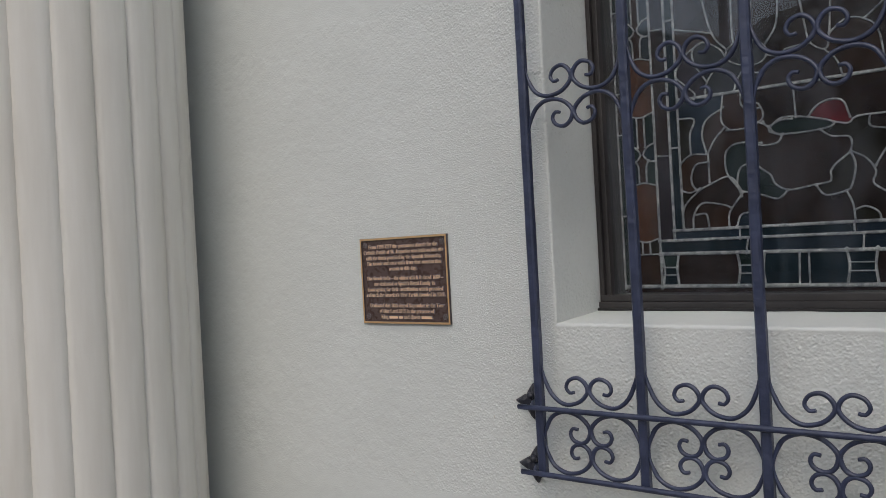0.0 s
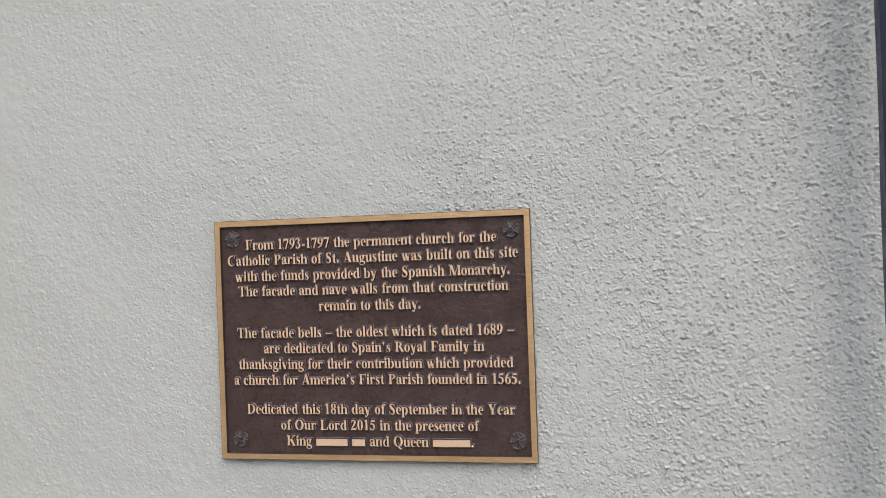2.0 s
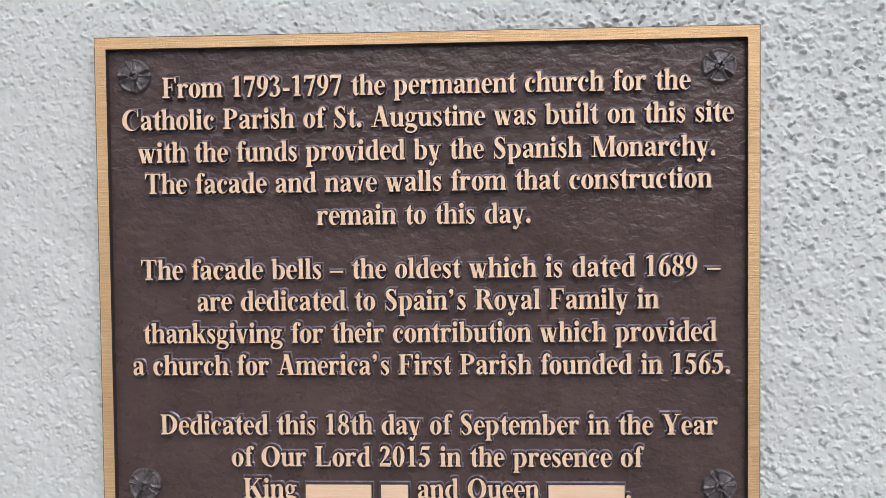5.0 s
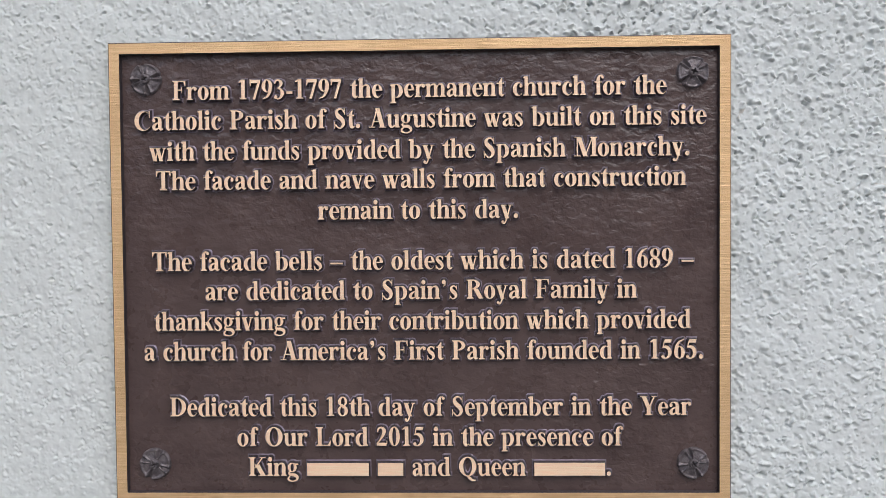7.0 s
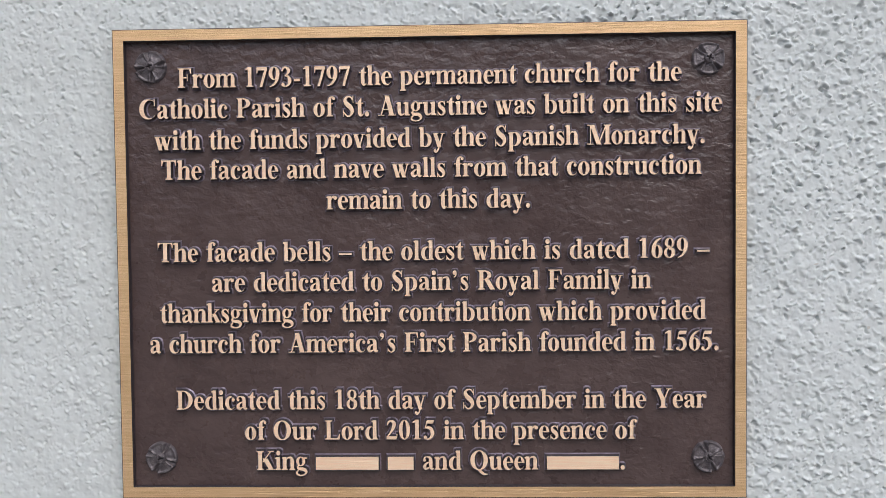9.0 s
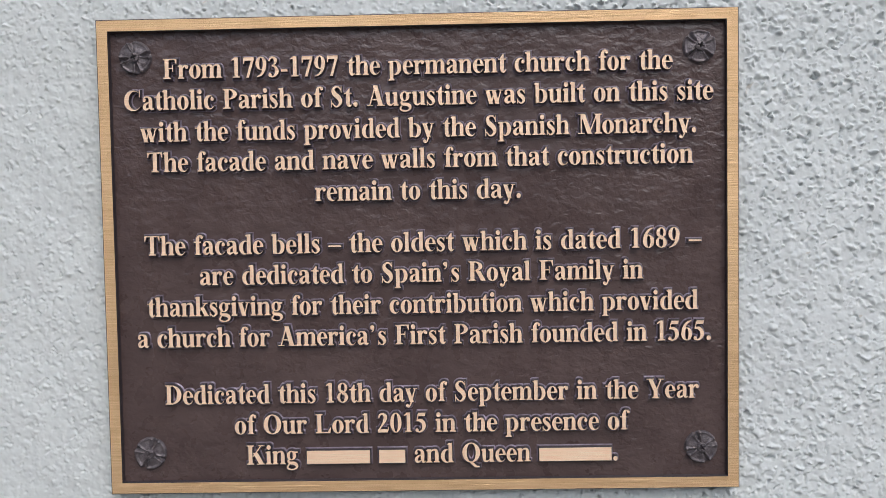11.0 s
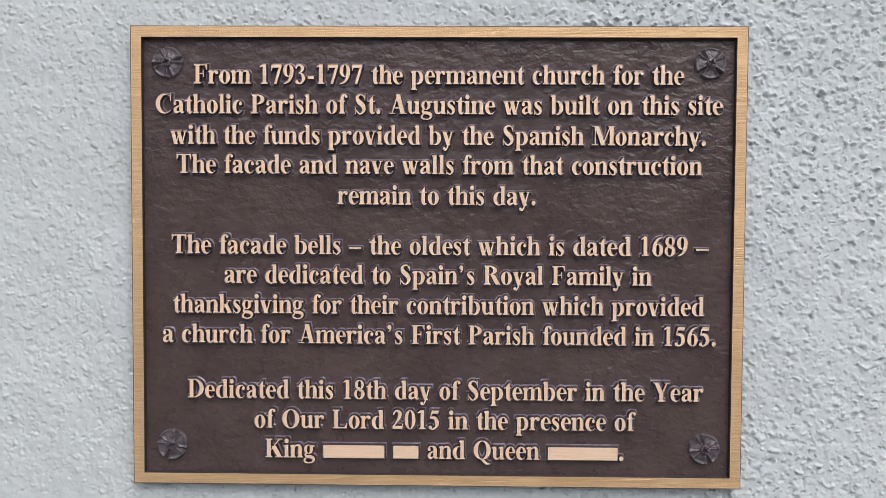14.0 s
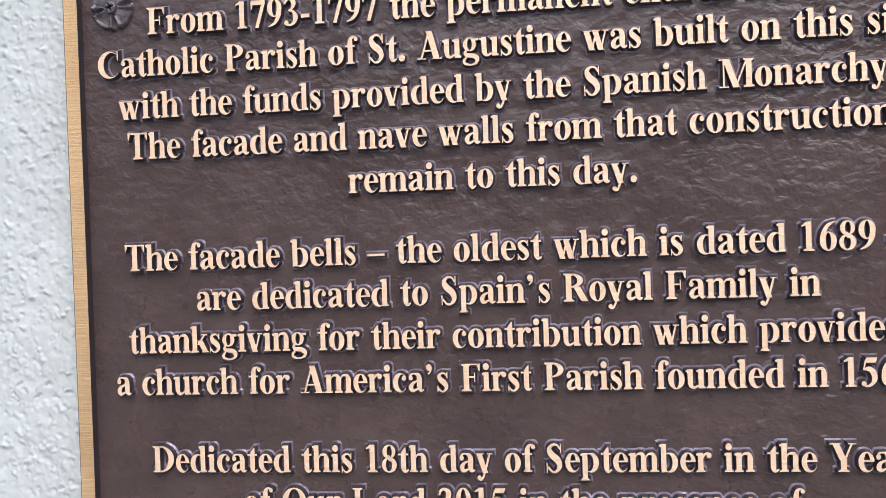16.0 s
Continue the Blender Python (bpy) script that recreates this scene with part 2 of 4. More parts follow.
def sweep(bm, pts, wide, deep, sides=8, taper=0.0, head=0.0):
    """A rod along pts in an upright plane (y across): wide in the plane, deep along y; taper thins its last stretch, head its first."""
    rings = []
    n = len(pts)
    for i, p in enumerate(pts):
        d = (pts[min(i + 1, n - 1)] - pts[max(i - 1, 0)]).normalized()
        across = Vector((0, 1, 0)) - d * d.y
        across = across.normalized() if across.length > 0.05 else Vector((0, 0, 1))
        side = d.cross(across).normalized()
        s = 1 - taper * max(0.0, i / (n - 1) - 0.75) * 4
        s -= head * max(0.0, 1 - i / (n * 0.16))
        ring = []
        for j in range(sides):
            a = 2 * math.pi * (j + 0.5) / sides
            ring.append(bm.verts.new(p + side * (math.cos(a) * wide / 2 * s) + across * (math.sin(a) * deep / 2 * s)))
        rings.append(ring)
    for r, q in zip(rings, rings[1:]):
        for j in range(sides):
            f = bm.faces.new((r[j], r[(j + 1) % sides], q[(j + 1) % sides], q[j]))
            f.smooth = True
    bm.faces.new(rings[0][::-1])
    bm.faces.new(rings[-1])
    return bm


# ---- setting: ground, facade wall, room behind the window ----
WIN_L, WIN_R, WIN_B, WIN_T, THICK = 0.763, 2.42, 1.325, 3.3, 0.62
ground = tagged(new("ground", mesh_of("ground", block(bmesh.new(), -60, 60, -80, 40, -0.2, 0), PAVING)),
                "pale grey concrete pavement before the facade", "pavement", kind="structure")


def lattice_noise(x, z, size, seed):
    """Smooth value noise over arrays x, z; one swell per size metres; -1 to 1."""
    rng = np.random.default_rng(seed)
    table = rng.uniform(-1, 1, (256, 256))
    u, v = x / size + 1000, z / size + 1000
    i, j = np.floor(u).astype(int), np.floor(v).astype(int)
    a, b = u - i, v - j
    a, b = a * a * (3 - 2 * a), b * b * (3 - 2 * b)
    g = lambda p, q: table[p % 256, q % 256]
    return (g(i, j) * (1 - a) + g(i + 1, j) * a) * (1 - b) + (g(i, j + 1) * (1 - a) + g(i + 1, j + 1) * a) * b


def grains(x, z, cell, share, r0, r1, h0, h1, seed, slant=0.5, long=1.5):
    """Height of scattered grains: one in each cell of a jittered lattice, for a share of the cells."""
    rng = np.random.default_rng(seed)
    jx, jz, has, rad, high, turn = (rng.uniform(0, 1, (256, 256)) for _ in range(6))
    i0, j0 = np.floor(x / cell).astype(int), np.floor(z / cell).astype(int)
    out = np.zeros_like(x)
    for di in (-1, 0, 1):
        for dj in (-1, 0, 1):
            p, q = (i0 + di) % 256, (j0 + dj) % 256
            cx, cz = (i0 + di + jx[p, q]) * cell, (j0 + dj + jz[p, q]) * cell
            ang = slant + 1.6 * (turn[p, q] - 0.5)
            ex, ez = x - cx, z - cz
            a, b = ex * np.cos(ang) + ez * np.sin(ang), -ex * np.sin(ang) + ez * np.cos(ang)
            r = r0 + (r1 - r0) * rad[p, q]
            d = (a / (r * long)) ** 2 + (b / r) ** 2
            hgt = (h0 + (h1 - h0) * high[p, q] ** 2) * np.clip(1 - d, 0, 1) ** 0.9
            out = np.maximum(out, np.where(has[p, q] < share, hgt, 0))
    return out


def stucco_height(x, z):
    """A thinly painted throw: soft swells, sparse crumbs and small deep pits; coarser towards the window."""
    wx = x + 0.0016 * lattice_noise(x, z, 0.0030, 1) + 0.0012 * lattice_noise(x, z, 0.0075, 12)
    wz = z + 0.0016 * lattice_noise(x, z, 0.0030, 2) + 0.0012 * lattice_noise(x, z, 0.0075, 13)
    side = np.clip((x + 0.35) / 0.7, 0, 1)
    patch = (0.78 + 0.34 * lattice_noise(x, z, 0.16, 3)) * (0.62 + 0.82 * side * side * (3 - 2 * side))
    h = 0.0006 * lattice_noise(x, z, 0.030, 4) + 0.0005 * lattice_noise(x, z, 0.011, 5) + 0.0020 * lattice_noise(x, z, 0.5, 6)
    h = h + patch * (0.00035 * lattice_noise(x, z, 0.0042, 10) + grains(wx, wz, 0.0070, 0.62, 0.0010, 0.0020, 0.0006, 0.0034, 7, -0.5)
                     + grains(wx, wz, 0.0048, 0.45, 0.0007, 0.0013, 0.0005, 0.0026, 8, -0.5))
    coarse = 0.22 + 0.9 * np.clip((x - 0.15) / 0.4, 0, 1)
    h = h + coarse * (grains(wx, wz, 0.0105, 0.66, 0.0016, 0.0030, 0.0008, 0.0040, 14, -0.5) - grains(wx, wz, 0.0100, 0.60, 0.0015, 0.0026, 0.0008, 0.0046, 15, -0.4, 1.4))
    return h - patch * (grains(wx, wz, 0.0074, 0.62, 0.0009, 0.0016, 0.0006, 0.0048, 9, -0.4, 1.25)
                        + grains(wx, wz, 0.0046, 0.42, 0.0007, 0.0011, 0.0005, 0.0032, 11, -0.4, 1.2))


def stations(*runs):
    """Positions along a line: (start, end, step) runs joined."""
    out = [np.linspace(a, b, max(2, int(round((b - a) / d)) + 1))[:-1] for a, b, d in runs]
    return np.concatenate(out + [[runs[-1][1]]])


def stucco_sheet(name, *patches):
    """A stucco skin that faces the street, made of patches (x stations, z stations) of different fineness."""
    cos, faces, base = [], [], 0
    for xs, zs in patches:
        gx, gz = np.meshgrid(xs, zs, indexing="ij")
        cos.append(np.stack([gx, -stucco_height(gx, gz), gz], -1).reshape(-1, 3))
        n, m = len(xs), len(zs)
        idx = base + np.arange(n * m).reshape(n, m)
        faces.append(np.stack([idx[:-1, :-1], idx[1:, :-1], idx[1:, 1:], idx[:-1, 1:]], -1).reshape(-1, 4))
        base += n * m
    co, quads = np.concatenate(cos), np.concatenate(faces)
    me = bpy.data.meshes.new(name)
    me.vertices.add(len(co))
    me.vertices.foreach_set("co", co.astype(np.float32).ravel())
    me.loops.add(quads.size)
    me.loops.foreach_set("vertex_index", quads.astype(np.int32).ravel())
    me.polygons.add(len(quads))
    me.polygons.foreach_set("loop_start", np.arange(0, quads.size, 4, dtype=np.int32))
    me.polygons.foreach_set("use_smooth", np.ones(len(quads), bool))
    me.update(calc_edges=True)
    me.materials.append(STUCCO)
    return me


west = tagged(new("wall_west", mesh_of("wall_west", block(bmesh.new(), -7, WIN_L, 0.010, THICK, 0, 7, bevel=0.004, seg=2), STUCCO)),
              "off-white painted rough stucco facade wall", "wall", kind="structure")
FAR_L, NEAR_L, FINE_L, FINE_R, EDGE = -2.3, -0.9, -0.42, 0.45, WIN_L - 0.010
run = lambda a, b, d: stations((a, b, d))
skin = new("stucco_coat", stucco_sheet(
    "stucco_coat",
    (run(-7, FAR_L, 0.2), run(0, 7, 0.2)),
    (run(FAR_L, EDGE, 0.2), run(0, 0.6, 0.1)),
    (run(FAR_L, EDGE, 0.2), run(2.7, 7, 0.2)),
    (run(FAR_L, NEAR_L, 0.005), run(0.6, 2.7, 0.005)),
    (run(NEAR_L - 0.006, EDGE, 0.0030), run(0.6, 1.156, 0.0030)),
    (run(NEAR_L - 0.006, EDGE, 0.0030), run(2.114, 2.7, 0.0030)),
    (run(NEAR_L - 0.006, -0.60, 0.0022), run(1.15, 2.12, 0.0022)),
    (run(-0.605, FINE_L + 0.004, 0.0015), run(1.15, 2.12, 0.0015)),
    (run(FINE_R - 0.004, EDGE, 0.0014), run(1.15, 2.12, 0.0014)),
    (run(FINE_L, FINE_R, 0.0017), run(1.15, 1.224, 0.0017)),
    (run(FINE_L, FINE_R, 0.0014), run(1.796, 2.12, 0.0014)),
    (run(FINE_L, -0.245, 0.0009), run(1.22, 1.80, 0.0009)),
    (run(0.245, FINE_R, 0.0009), run(1.22, 1.80, 0.0009)),
    (run(-0.245, 0.245, 0.0009), run(1.22, 1.32, 0.0009)),
    (run(-0.245, 0.245, 0.05), run(1.32, 1.685, 0.05)),
    (run(-0.245, 0.245, 0.0009), run(1.685, 1.80, 0.0009))))
skin.parent = west


def jamb_round():
    """The rounded stucco corner where the wall turns into the window reveal, and the reveal itself."""
    zs = stations((1.29, 2.75, 0.004), (2.75, 3.32, 0.1))
    line = [(WIN_L - 0.010 + 0.010 * math.sin(math.pi / 2 * i / 6), 0.010 - 0.010 * math.cos(math.pi / 2 * i / 6), math.pi / 2 * i / 6) for i in range(6)]
    line += [(WIN_L + 0.010 * y / 0.41, 0.010 + y, math.pi / 2) for y in stations((0, 0.32, 0.004), (0.32, 0.41, 0.03))]
    run = np.array([0.0] + [math.hypot(b[0] - a[0], b[1] - a[1]) for a, b in zip(line, line[1:])]).cumsum()
    gu, gz = np.meshgrid(run + WIN_L - 0.010, zs, indexing="ij")
    h = stucco_height(gu, gz) * 0.8
    bm = bmesh.new()
    rows = [[bm.verts.new((x + h[i, j] * math.sin(a), y - h[i, j] * math.cos(a), z)) for j, z in enumerate(zs)] for i, (x, y, a) in enumerate(line)]
    for r, q in zip(rows, rows[1:]):
        for j in range(len(zs) - 1):
            bm.faces.new((r[j], q[j], q[j + 1], r[j + 1])).smooth = True
    return bm


jamb = new("reveal", mesh_of("reveal", jamb_round(), STUCCO))
jamb.parent = west
bm = block(bmesh.new(), WIN_R, 7, 0, THICK, 0, 7)
tagged(new("wall_east", mesh_of("wall_east", bm, STUCCO)), "off-white painted rough stucco facade wall", "wall", kind="structure")
under = tagged(new("wall_under_window", mesh_of("wall_under_window", block(bmesh.new(), WIN_L, WIN_R, 0.010, THICK, 0, WIN_B - 0.022), STUCCO)),
               "off-white painted rough stucco below the window", "wall", kind="structure")
coat = new("stucco_coat", stucco_sheet("stucco_coat_low", (run(EDGE, WIN_R, 0.0035), run(0.6, WIN_B - 0.013, 0.0035)), (run(EDGE, WIN_R, 0.1), run(0, 0.6, 0.1))))
coat.parent = under
bm = block(bmesh.new(), WIN_L - 0.012, WIN_R, 0, THICK, WIN_T, 7)
tagged(new("wall_over_window", mesh_of("wall_over_window", bm, STUCCO)), "off-white painted rough stucco above the window", "wall", kind="structure")


def tree_belt():
    """A wide uneven belt of foliage facing the church, unseen; added to darken reflections and low sky."""
    bm = bmesh.new()
    rows = []
    for i in range(121):
        a = math.pi * (i / 120) * 1.1 - 0.05 * math.pi
        row = []
        top = 10.5 + 2.5 * noise.noise((i * 0.13, 0, 0)) + 2.0 * noise.noise((i * 0.5, 3, 0))
        for j in range(22):
            t = j / 21
            r = 30 + 2.2 * noise.noise((i * 0.35, j * 0.5, 7)) - 3.0 * math.sin(math.pi * t)
            row.append(bm.verts.new((-r * math.cos(a) * 1.3, -r * math.sin(a) - 2, top * t)))
        rows.append(row)
    for r, q in zip(rows, rows[1:]):
        for j in range(21):
            bm.faces.new((r[j], r[j + 1], q[j + 1], q[j]))
    return bm


def sill_mesh():
    """A trowelled sill that falls gently towards the street, with a soft rounded nose."""
    bm = bmesh.new()
    nx = 330
    prof = [(0.004, WIN_B - 0.034)] + [(0.013 - 0.0145 * math.cos(math.pi / 2 * i / 6), WIN_B - 0.014 + 0.013 * math.sin(math.pi / 2 * i / 6)) for i in range(7)]
    prof += [(0.10, WIN_B + 0.004), (0.20, WIN_B + 0.011), (0.33, WIN_B + 0.020), (0.60, WIN_B + 0.022), (0.60, WIN_B - 0.03)]
    rows = []
    for i in range(nx + 1):
        x = WIN_L - 0.0015 + (WIN_R - WIN_L) * i / nx
        rows.append([bm.verts.new((x, y, z + 0.0016 * noise.noise((x * 6, y * 9, 3)) + 0.0035 * noise.noise((x * 34, y * 30, 8)) * max(0.15, 1 - y / 0.06))) for y, z in prof])
    for r, q in zip(rows, rows[1:]):
        for j in range(len(prof) - 1):
            f = bm.faces.new((r[j], q[j], q[j + 1], r[j + 1]))
            f.smooth = True
    bmesh.ops.recalc_face_normals(bm, faces=bm.faces)
    return bm


tagged(new("sill", mesh_of("sill", sill_mesh(), SILL)), "smooth trowelled off-white sill sloping to the street", "window sill", kind="structure")

# added out of view: gives the glass and bronze something dark to mirror
tagged(new("backdrop", mesh_of("backdrop", tree_belt(), FOLIAGE)), "unseen dark green tree belt, added to darken the reflections", "trees", kind="structure")

# unseen room, added to keep the space behind the glass black
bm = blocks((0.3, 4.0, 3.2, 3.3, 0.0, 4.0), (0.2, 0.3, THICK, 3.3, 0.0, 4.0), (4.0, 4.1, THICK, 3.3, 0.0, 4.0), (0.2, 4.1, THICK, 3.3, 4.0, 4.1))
tagged(new("room_walls", mesh_of("room_walls", bm, INTERIOR)), "unseen near-black room, for the unlit space behind the stained glass", "wall", kind="structure")


# ---- reeded column ----
def column_shaft(cx, cy, r, reeds, turn, height):
    """A shaft of rounded upright reeds parted by narrow, slightly wandering grooves."""
    bm = bmesh.new()
    per = 12
    n = reeds * per
    levels = [0.0, 0.4] + [0.5 + 0.05 * i for i in range(50)] + [3.2, height]
    rows = []
    for z in levels:
        row = []
        for i in range(n):
            u, reed = (i % per) / per, i // per
            wander = 0.0035 * noise.noise((reed * 3.7, z * 5, 1)) + 0.002 * noise.noise((reed * 9.1, z * 21, 4)) if i % per == 0 else 0.0
            rr = r * (1 - 0.020 * abs(2 * u - 1) ** 2.2)
            if i % per == 0:
                rr -= 0.010 + 0.006 * noise.noise((reed * 5.3, z * 4, 9))
            a = radians(turn) + 2 * math.pi * i / n + wander
            row.append(bm.verts.new((cx + rr * math.cos(a), cy + rr * math.sin(a), z)))
        rows.append(row)
    for lo, hi in zip(rows, rows[1:]):
        for i in range(n):
            f = bm.faces.new((lo[i], lo[(i + 1) % n], hi[(i + 1) % n], hi[i]))
            f.smooth = True
    bm.faces.new(rows[-1])
    arris = {v for row in rows for v in row[::per]}
    for e in bm.edges:
        if e.verts[0] in arris and e.verts[1] in arris:
            e.smooth = False
    return bm


CX, CY, CR = -1.655, -0.712, 0.655
col = thing("column", "tall round reeded column painted off-white beside the facade", "column", (CX, CY, 0))
part("shaft", column_shaft(CX, CY, CR, 24, -25.2, 7.0), COLUMN, col)


# ---- wrought-iron window grille ----
BAR_X, PITCH, GY = 0.735, 0.4175, -0.10
RAIL_TOP, RAIL_LOW, BAND = 1.020, 0.775, 2.16
grille = thing("window_grille", "dark blue-black wrought-iron window grille with scrolls, fixed to the wall", "window grille", (BAR_X, GY, 0.76))
BAYS = 4


def bar_mesh(x, seed):
    """An upright square bar, forged by hand: slightly uneven."""
    bm = bmesh.new()
    rows = []
    zs = [0.768 + 0.045 * i for i in range(56)]
    h = 0.0165
    for z in zs:
        w = h * (1 + 0.05 * noise.noise((x * 3, z * 9, seed)))
        ox = 0.0022 * noise.noise((seed, z * 3.1, 1.7))
        c = w * 0.62
        shape = [(-w, -c), (-c, -w), (c, -w), (w, -c), (w, c), (c, w), (-c, w), (-w, c)]
        rows.append([bm.verts.new((x + ox + a, GY + b, z)) for a, b in shape])
    for lo, hi in zip(rows, rows[1:]):
        for j in range(8):
            f = bm.faces.new((lo[j], lo[(j + 1) % 8], hi[(j + 1) % 8], hi[j]))
            f.smooth = False
    bm.faces.new(rows[0][::-1])
    bm.faces.new(rows[-1])
    return bm


for i in range(BAYS + 1):
    part("upright_bar", bar_mesh(BAR_X + PITCH * i, i + 0.5), IRON, grille)


def rail_mesh(z):
    pts = smooth_line([(0.660, -0.030, z + 0.002), (0.686, -0.080, z), (0.716, -0.119, z), (0.80, -0.125, z), (2.5, -0.125, z)], 0.03)
    return sweep(bmesh.new(), pts, 0.020, 0.018, 10)


for z in (RAIL_TOP, RAIL_LOW):
    part("rail", rail_mesh(z), IRON, grille)

HIGH = ((0.0135, 0.158), (0.025, 0.103), (0.055, 0.045), (0.105, 0.012), (0.165, 0.022), (0.2035, 0.060), (0.194, 0.094), (0.164, 0.111), (0.130, 0.100), (0.117, 0.074), (0.131, 0.055), (0.150, 0.058))
LOW = ((0.0135, 0.126), (0.022, 0.080), (0.050, 0.030), (0.105, 0.007), (0.165, 0.020), (0.204, 0.058), (0.198, 0.098), (0.171, 0.117), (0.138, 0.109), (0.125, 0.086), (0.136, 0.066), (0.157, 0.068))
WIDE = ((0.0135, 0.128), (0.026, 0.075), (0.055, 0.028), (0.105, 0.007), (0.165, 0.018), (0.204, 0.055), (0.197, 0.090), (0.168, 0.110), (0.134, 0.100), (0.121, 0.075), (0.134, 0.056), (0.153, 0.059))


def scroll(bay, base, shape, flip, up):
    x0 = BAR_X + PITCH * bay
    pts = []
    for u, h in shape:
        x = x0 + PITCH - u if flip else x0 + u
        pts.append((x, GY, base + h if up else base - h))
    n = part("scroll", sweep(bmesh.new(), smooth_line(pts, 0.007), 0.0158, 0.017, 8, 0.2, 0.72), IRON, grille)
    return n


for bay in range(BAYS):
    for flip in (False, True):
        scroll(bay, RAIL_TOP + 0.006, HIGH, flip, True)
        scroll(bay, RAIL_TOP - 0.003, LOW, flip, False)
        scroll(bay, RAIL_LOW + 0.003, LOW, flip, True)
        scroll(bay, BAND, WIDE, flip, True)
        scroll(bay, BAND, WIDE, flip, False)


def leaf(bm, cx, cz, way, length, width):
    """A pointed cast leaf with a raised middle, lying against the wall."""
    rows = []
    n, m = 10, 8
    c, s = math.cos(way), math.sin(way)
    for i in range(n + 1):
        t = i / n
        w = width / 2 * min(0.25 + 1.9 * t, (1.0 - t) / 0.60, 1.0) + 0.0006
        row = []
        for j in range(m + 1):
            v = 2 * j / m - 1
            hgt = 0.012 + 0.020 * (1 - v * v) ** 0.6 * math.sin(math.pi * min(1, t * 0.9 + 0.1)) ** 0.7
            a, b = t * length, v * w
            row.append(bm.verts.new((cx + a * c - b * s, -hgt, cz + a * s + b * c)))
        rows.append(row)
    for r, q in zip(rows, rows[1:]):
        for j in range(m):
            f = bm.faces.new((r[j], q[j], q[j + 1], r[j + 1]))
            f.smooth = True
    rim = [e for e in bm.edges if len(e.link_faces) == 1]
    out = bmesh.ops.extrude_edge_only(bm, edges=rim)
    for v in out["geom"]:
        if isinstance(v, bmesh.types.BMVert):
            v.co.y = 0.002
    bmesh.ops.recalc_face_normals(bm, faces=bm.faces)
    return bm


for z in (RAIL_TOP, RAIL_LOW):
    br = part("bracket", sweep(bmesh.new(), [Vector((0.642, 0.002, z)), Vector((0.642, -0.02, z)), Vector((0.644, -0.046, z))], 0.034, 0.034, 10), CAST, grille, "black cast trefoil wall bracket")
    for way, ln in ((180, 0.074), (84, 0.068), (-84, 0.068)):
        a = radians(way)
        part("leaf", leaf(bmesh.new(), 0.642 + 0.004 * math.cos(a), z + 0.004 * math.sin(a), a, ln, 0.050), CAST, br)
    bm = bmesh.new()
    bmesh.ops.create_uvsphere(bm, u_segments=16, v_segments=10, radius=1.0, matrix=Matrix.Translation((0.646, -0.034, z + 0.024)) @ Matrix.Diagonal((0.015, 0.012, 0.015, 1)))
    for f in bm.faces:
        f.smooth = True
    part("rivet", bm, CAST, br)


# ---- storm window and stained glass ----
FL = WIN_L + 0.010
win = thing("window_1", "stained-glass church window behind bronze-framed storm glazing", "window", (FL, 0.34, 1.35), kind="structure")
part("window_frame", blocks((FL, FL + 0.020, 0.330, 0.42, 1.349, WIN_T), (FL + 0.020, FL + 0.034, 0.348, 0.42, 1.372, WIN_T), (FL + 0.034, FL + 0.047, 0.340, 0.42, 1.372, WIN_T), bevel=0.003), ALUMINIUM, win, "dark bronze aluminium side stile")
part("window_frame", blocks((FL - 0.004, WIN_R, 0.318, 0.42, 1.352, 1.378), (FL + 0.004, WIN_R, 0.326, 0.42, 1.378, 1.405), bevel=0.003), ALUMINIUM, win, "dark bronze aluminium bottom rail")
bm = bmesh.new()
sweep(bm, [Vector((FL - 0.006 + 0.028 * i, 0.314 + 0.003 * noise.noise((i * 0.9, 2, 0)), 1.3485 + 0.003 * noise.noise((i * 0.7, 0, 5)))) for i in range(59)], 0.012, 0.02, 6)
part("sealant", bm, SEALANT, win, "cracked black sealant bead")
pane = part("storm_pane", block(bmesh.new(), FL + 0.045, WIN_R, 0.368, 0.372, 1.40, WIN_T), STORM, win, "clear reflecting outer storm glass")
pane.visible_shadow = False
part("inner_frame", blocks((FL - 0.01, 0.800, 0.44, 0.56, 1.345, WIN_T), (0.800, WIN_R, 0.44, 0.56, 1.345, 1.402)), ALUMINIUM, win, "dark painted inner frame")

GX0, GX1, GZ0, GZ1, CELL, SY = 0.797, 2.418, 1.398, 2.82, 0.006, 0.50
NX, NZ = int((GX1 - GX0) / CELL), int((GZ1 - GZ0) / CELL)
lead_map = np.zeros((NX, NZ), bool)
came_list = []


def came(*q, wide=0.0085, curve=True):
    """A lead strip through the given x, z pairs; it also parts the glass."""
    pts = [Vector((q[i], SY, q[i + 1])) for i in range(0, len(q), 2)]
    line = smooth_line(pts, 0.012) if curve and len(pts) > 2 else [pts[0].lerp(pts[-1], i / 12) for i in range(13)] if len(pts) == 2 else pts
    came_list.append((line, wide))
    for a, b in zip(line, line[1:]):
        n = max(2, int((b - a).length / 0.002))
        for i in range(n + 1):
            p = a.lerp(b, i / n)
            ix, iz = int((p.x - GX0) / CELL), int((p.z - GZ0) / CELL)
            if 0 <= ix < NX and 0 <= iz < NZ:
                lead_map[ix, iz] = True
                if ix + 1 < NX:
                    lead_map[ix + 1, iz] = True


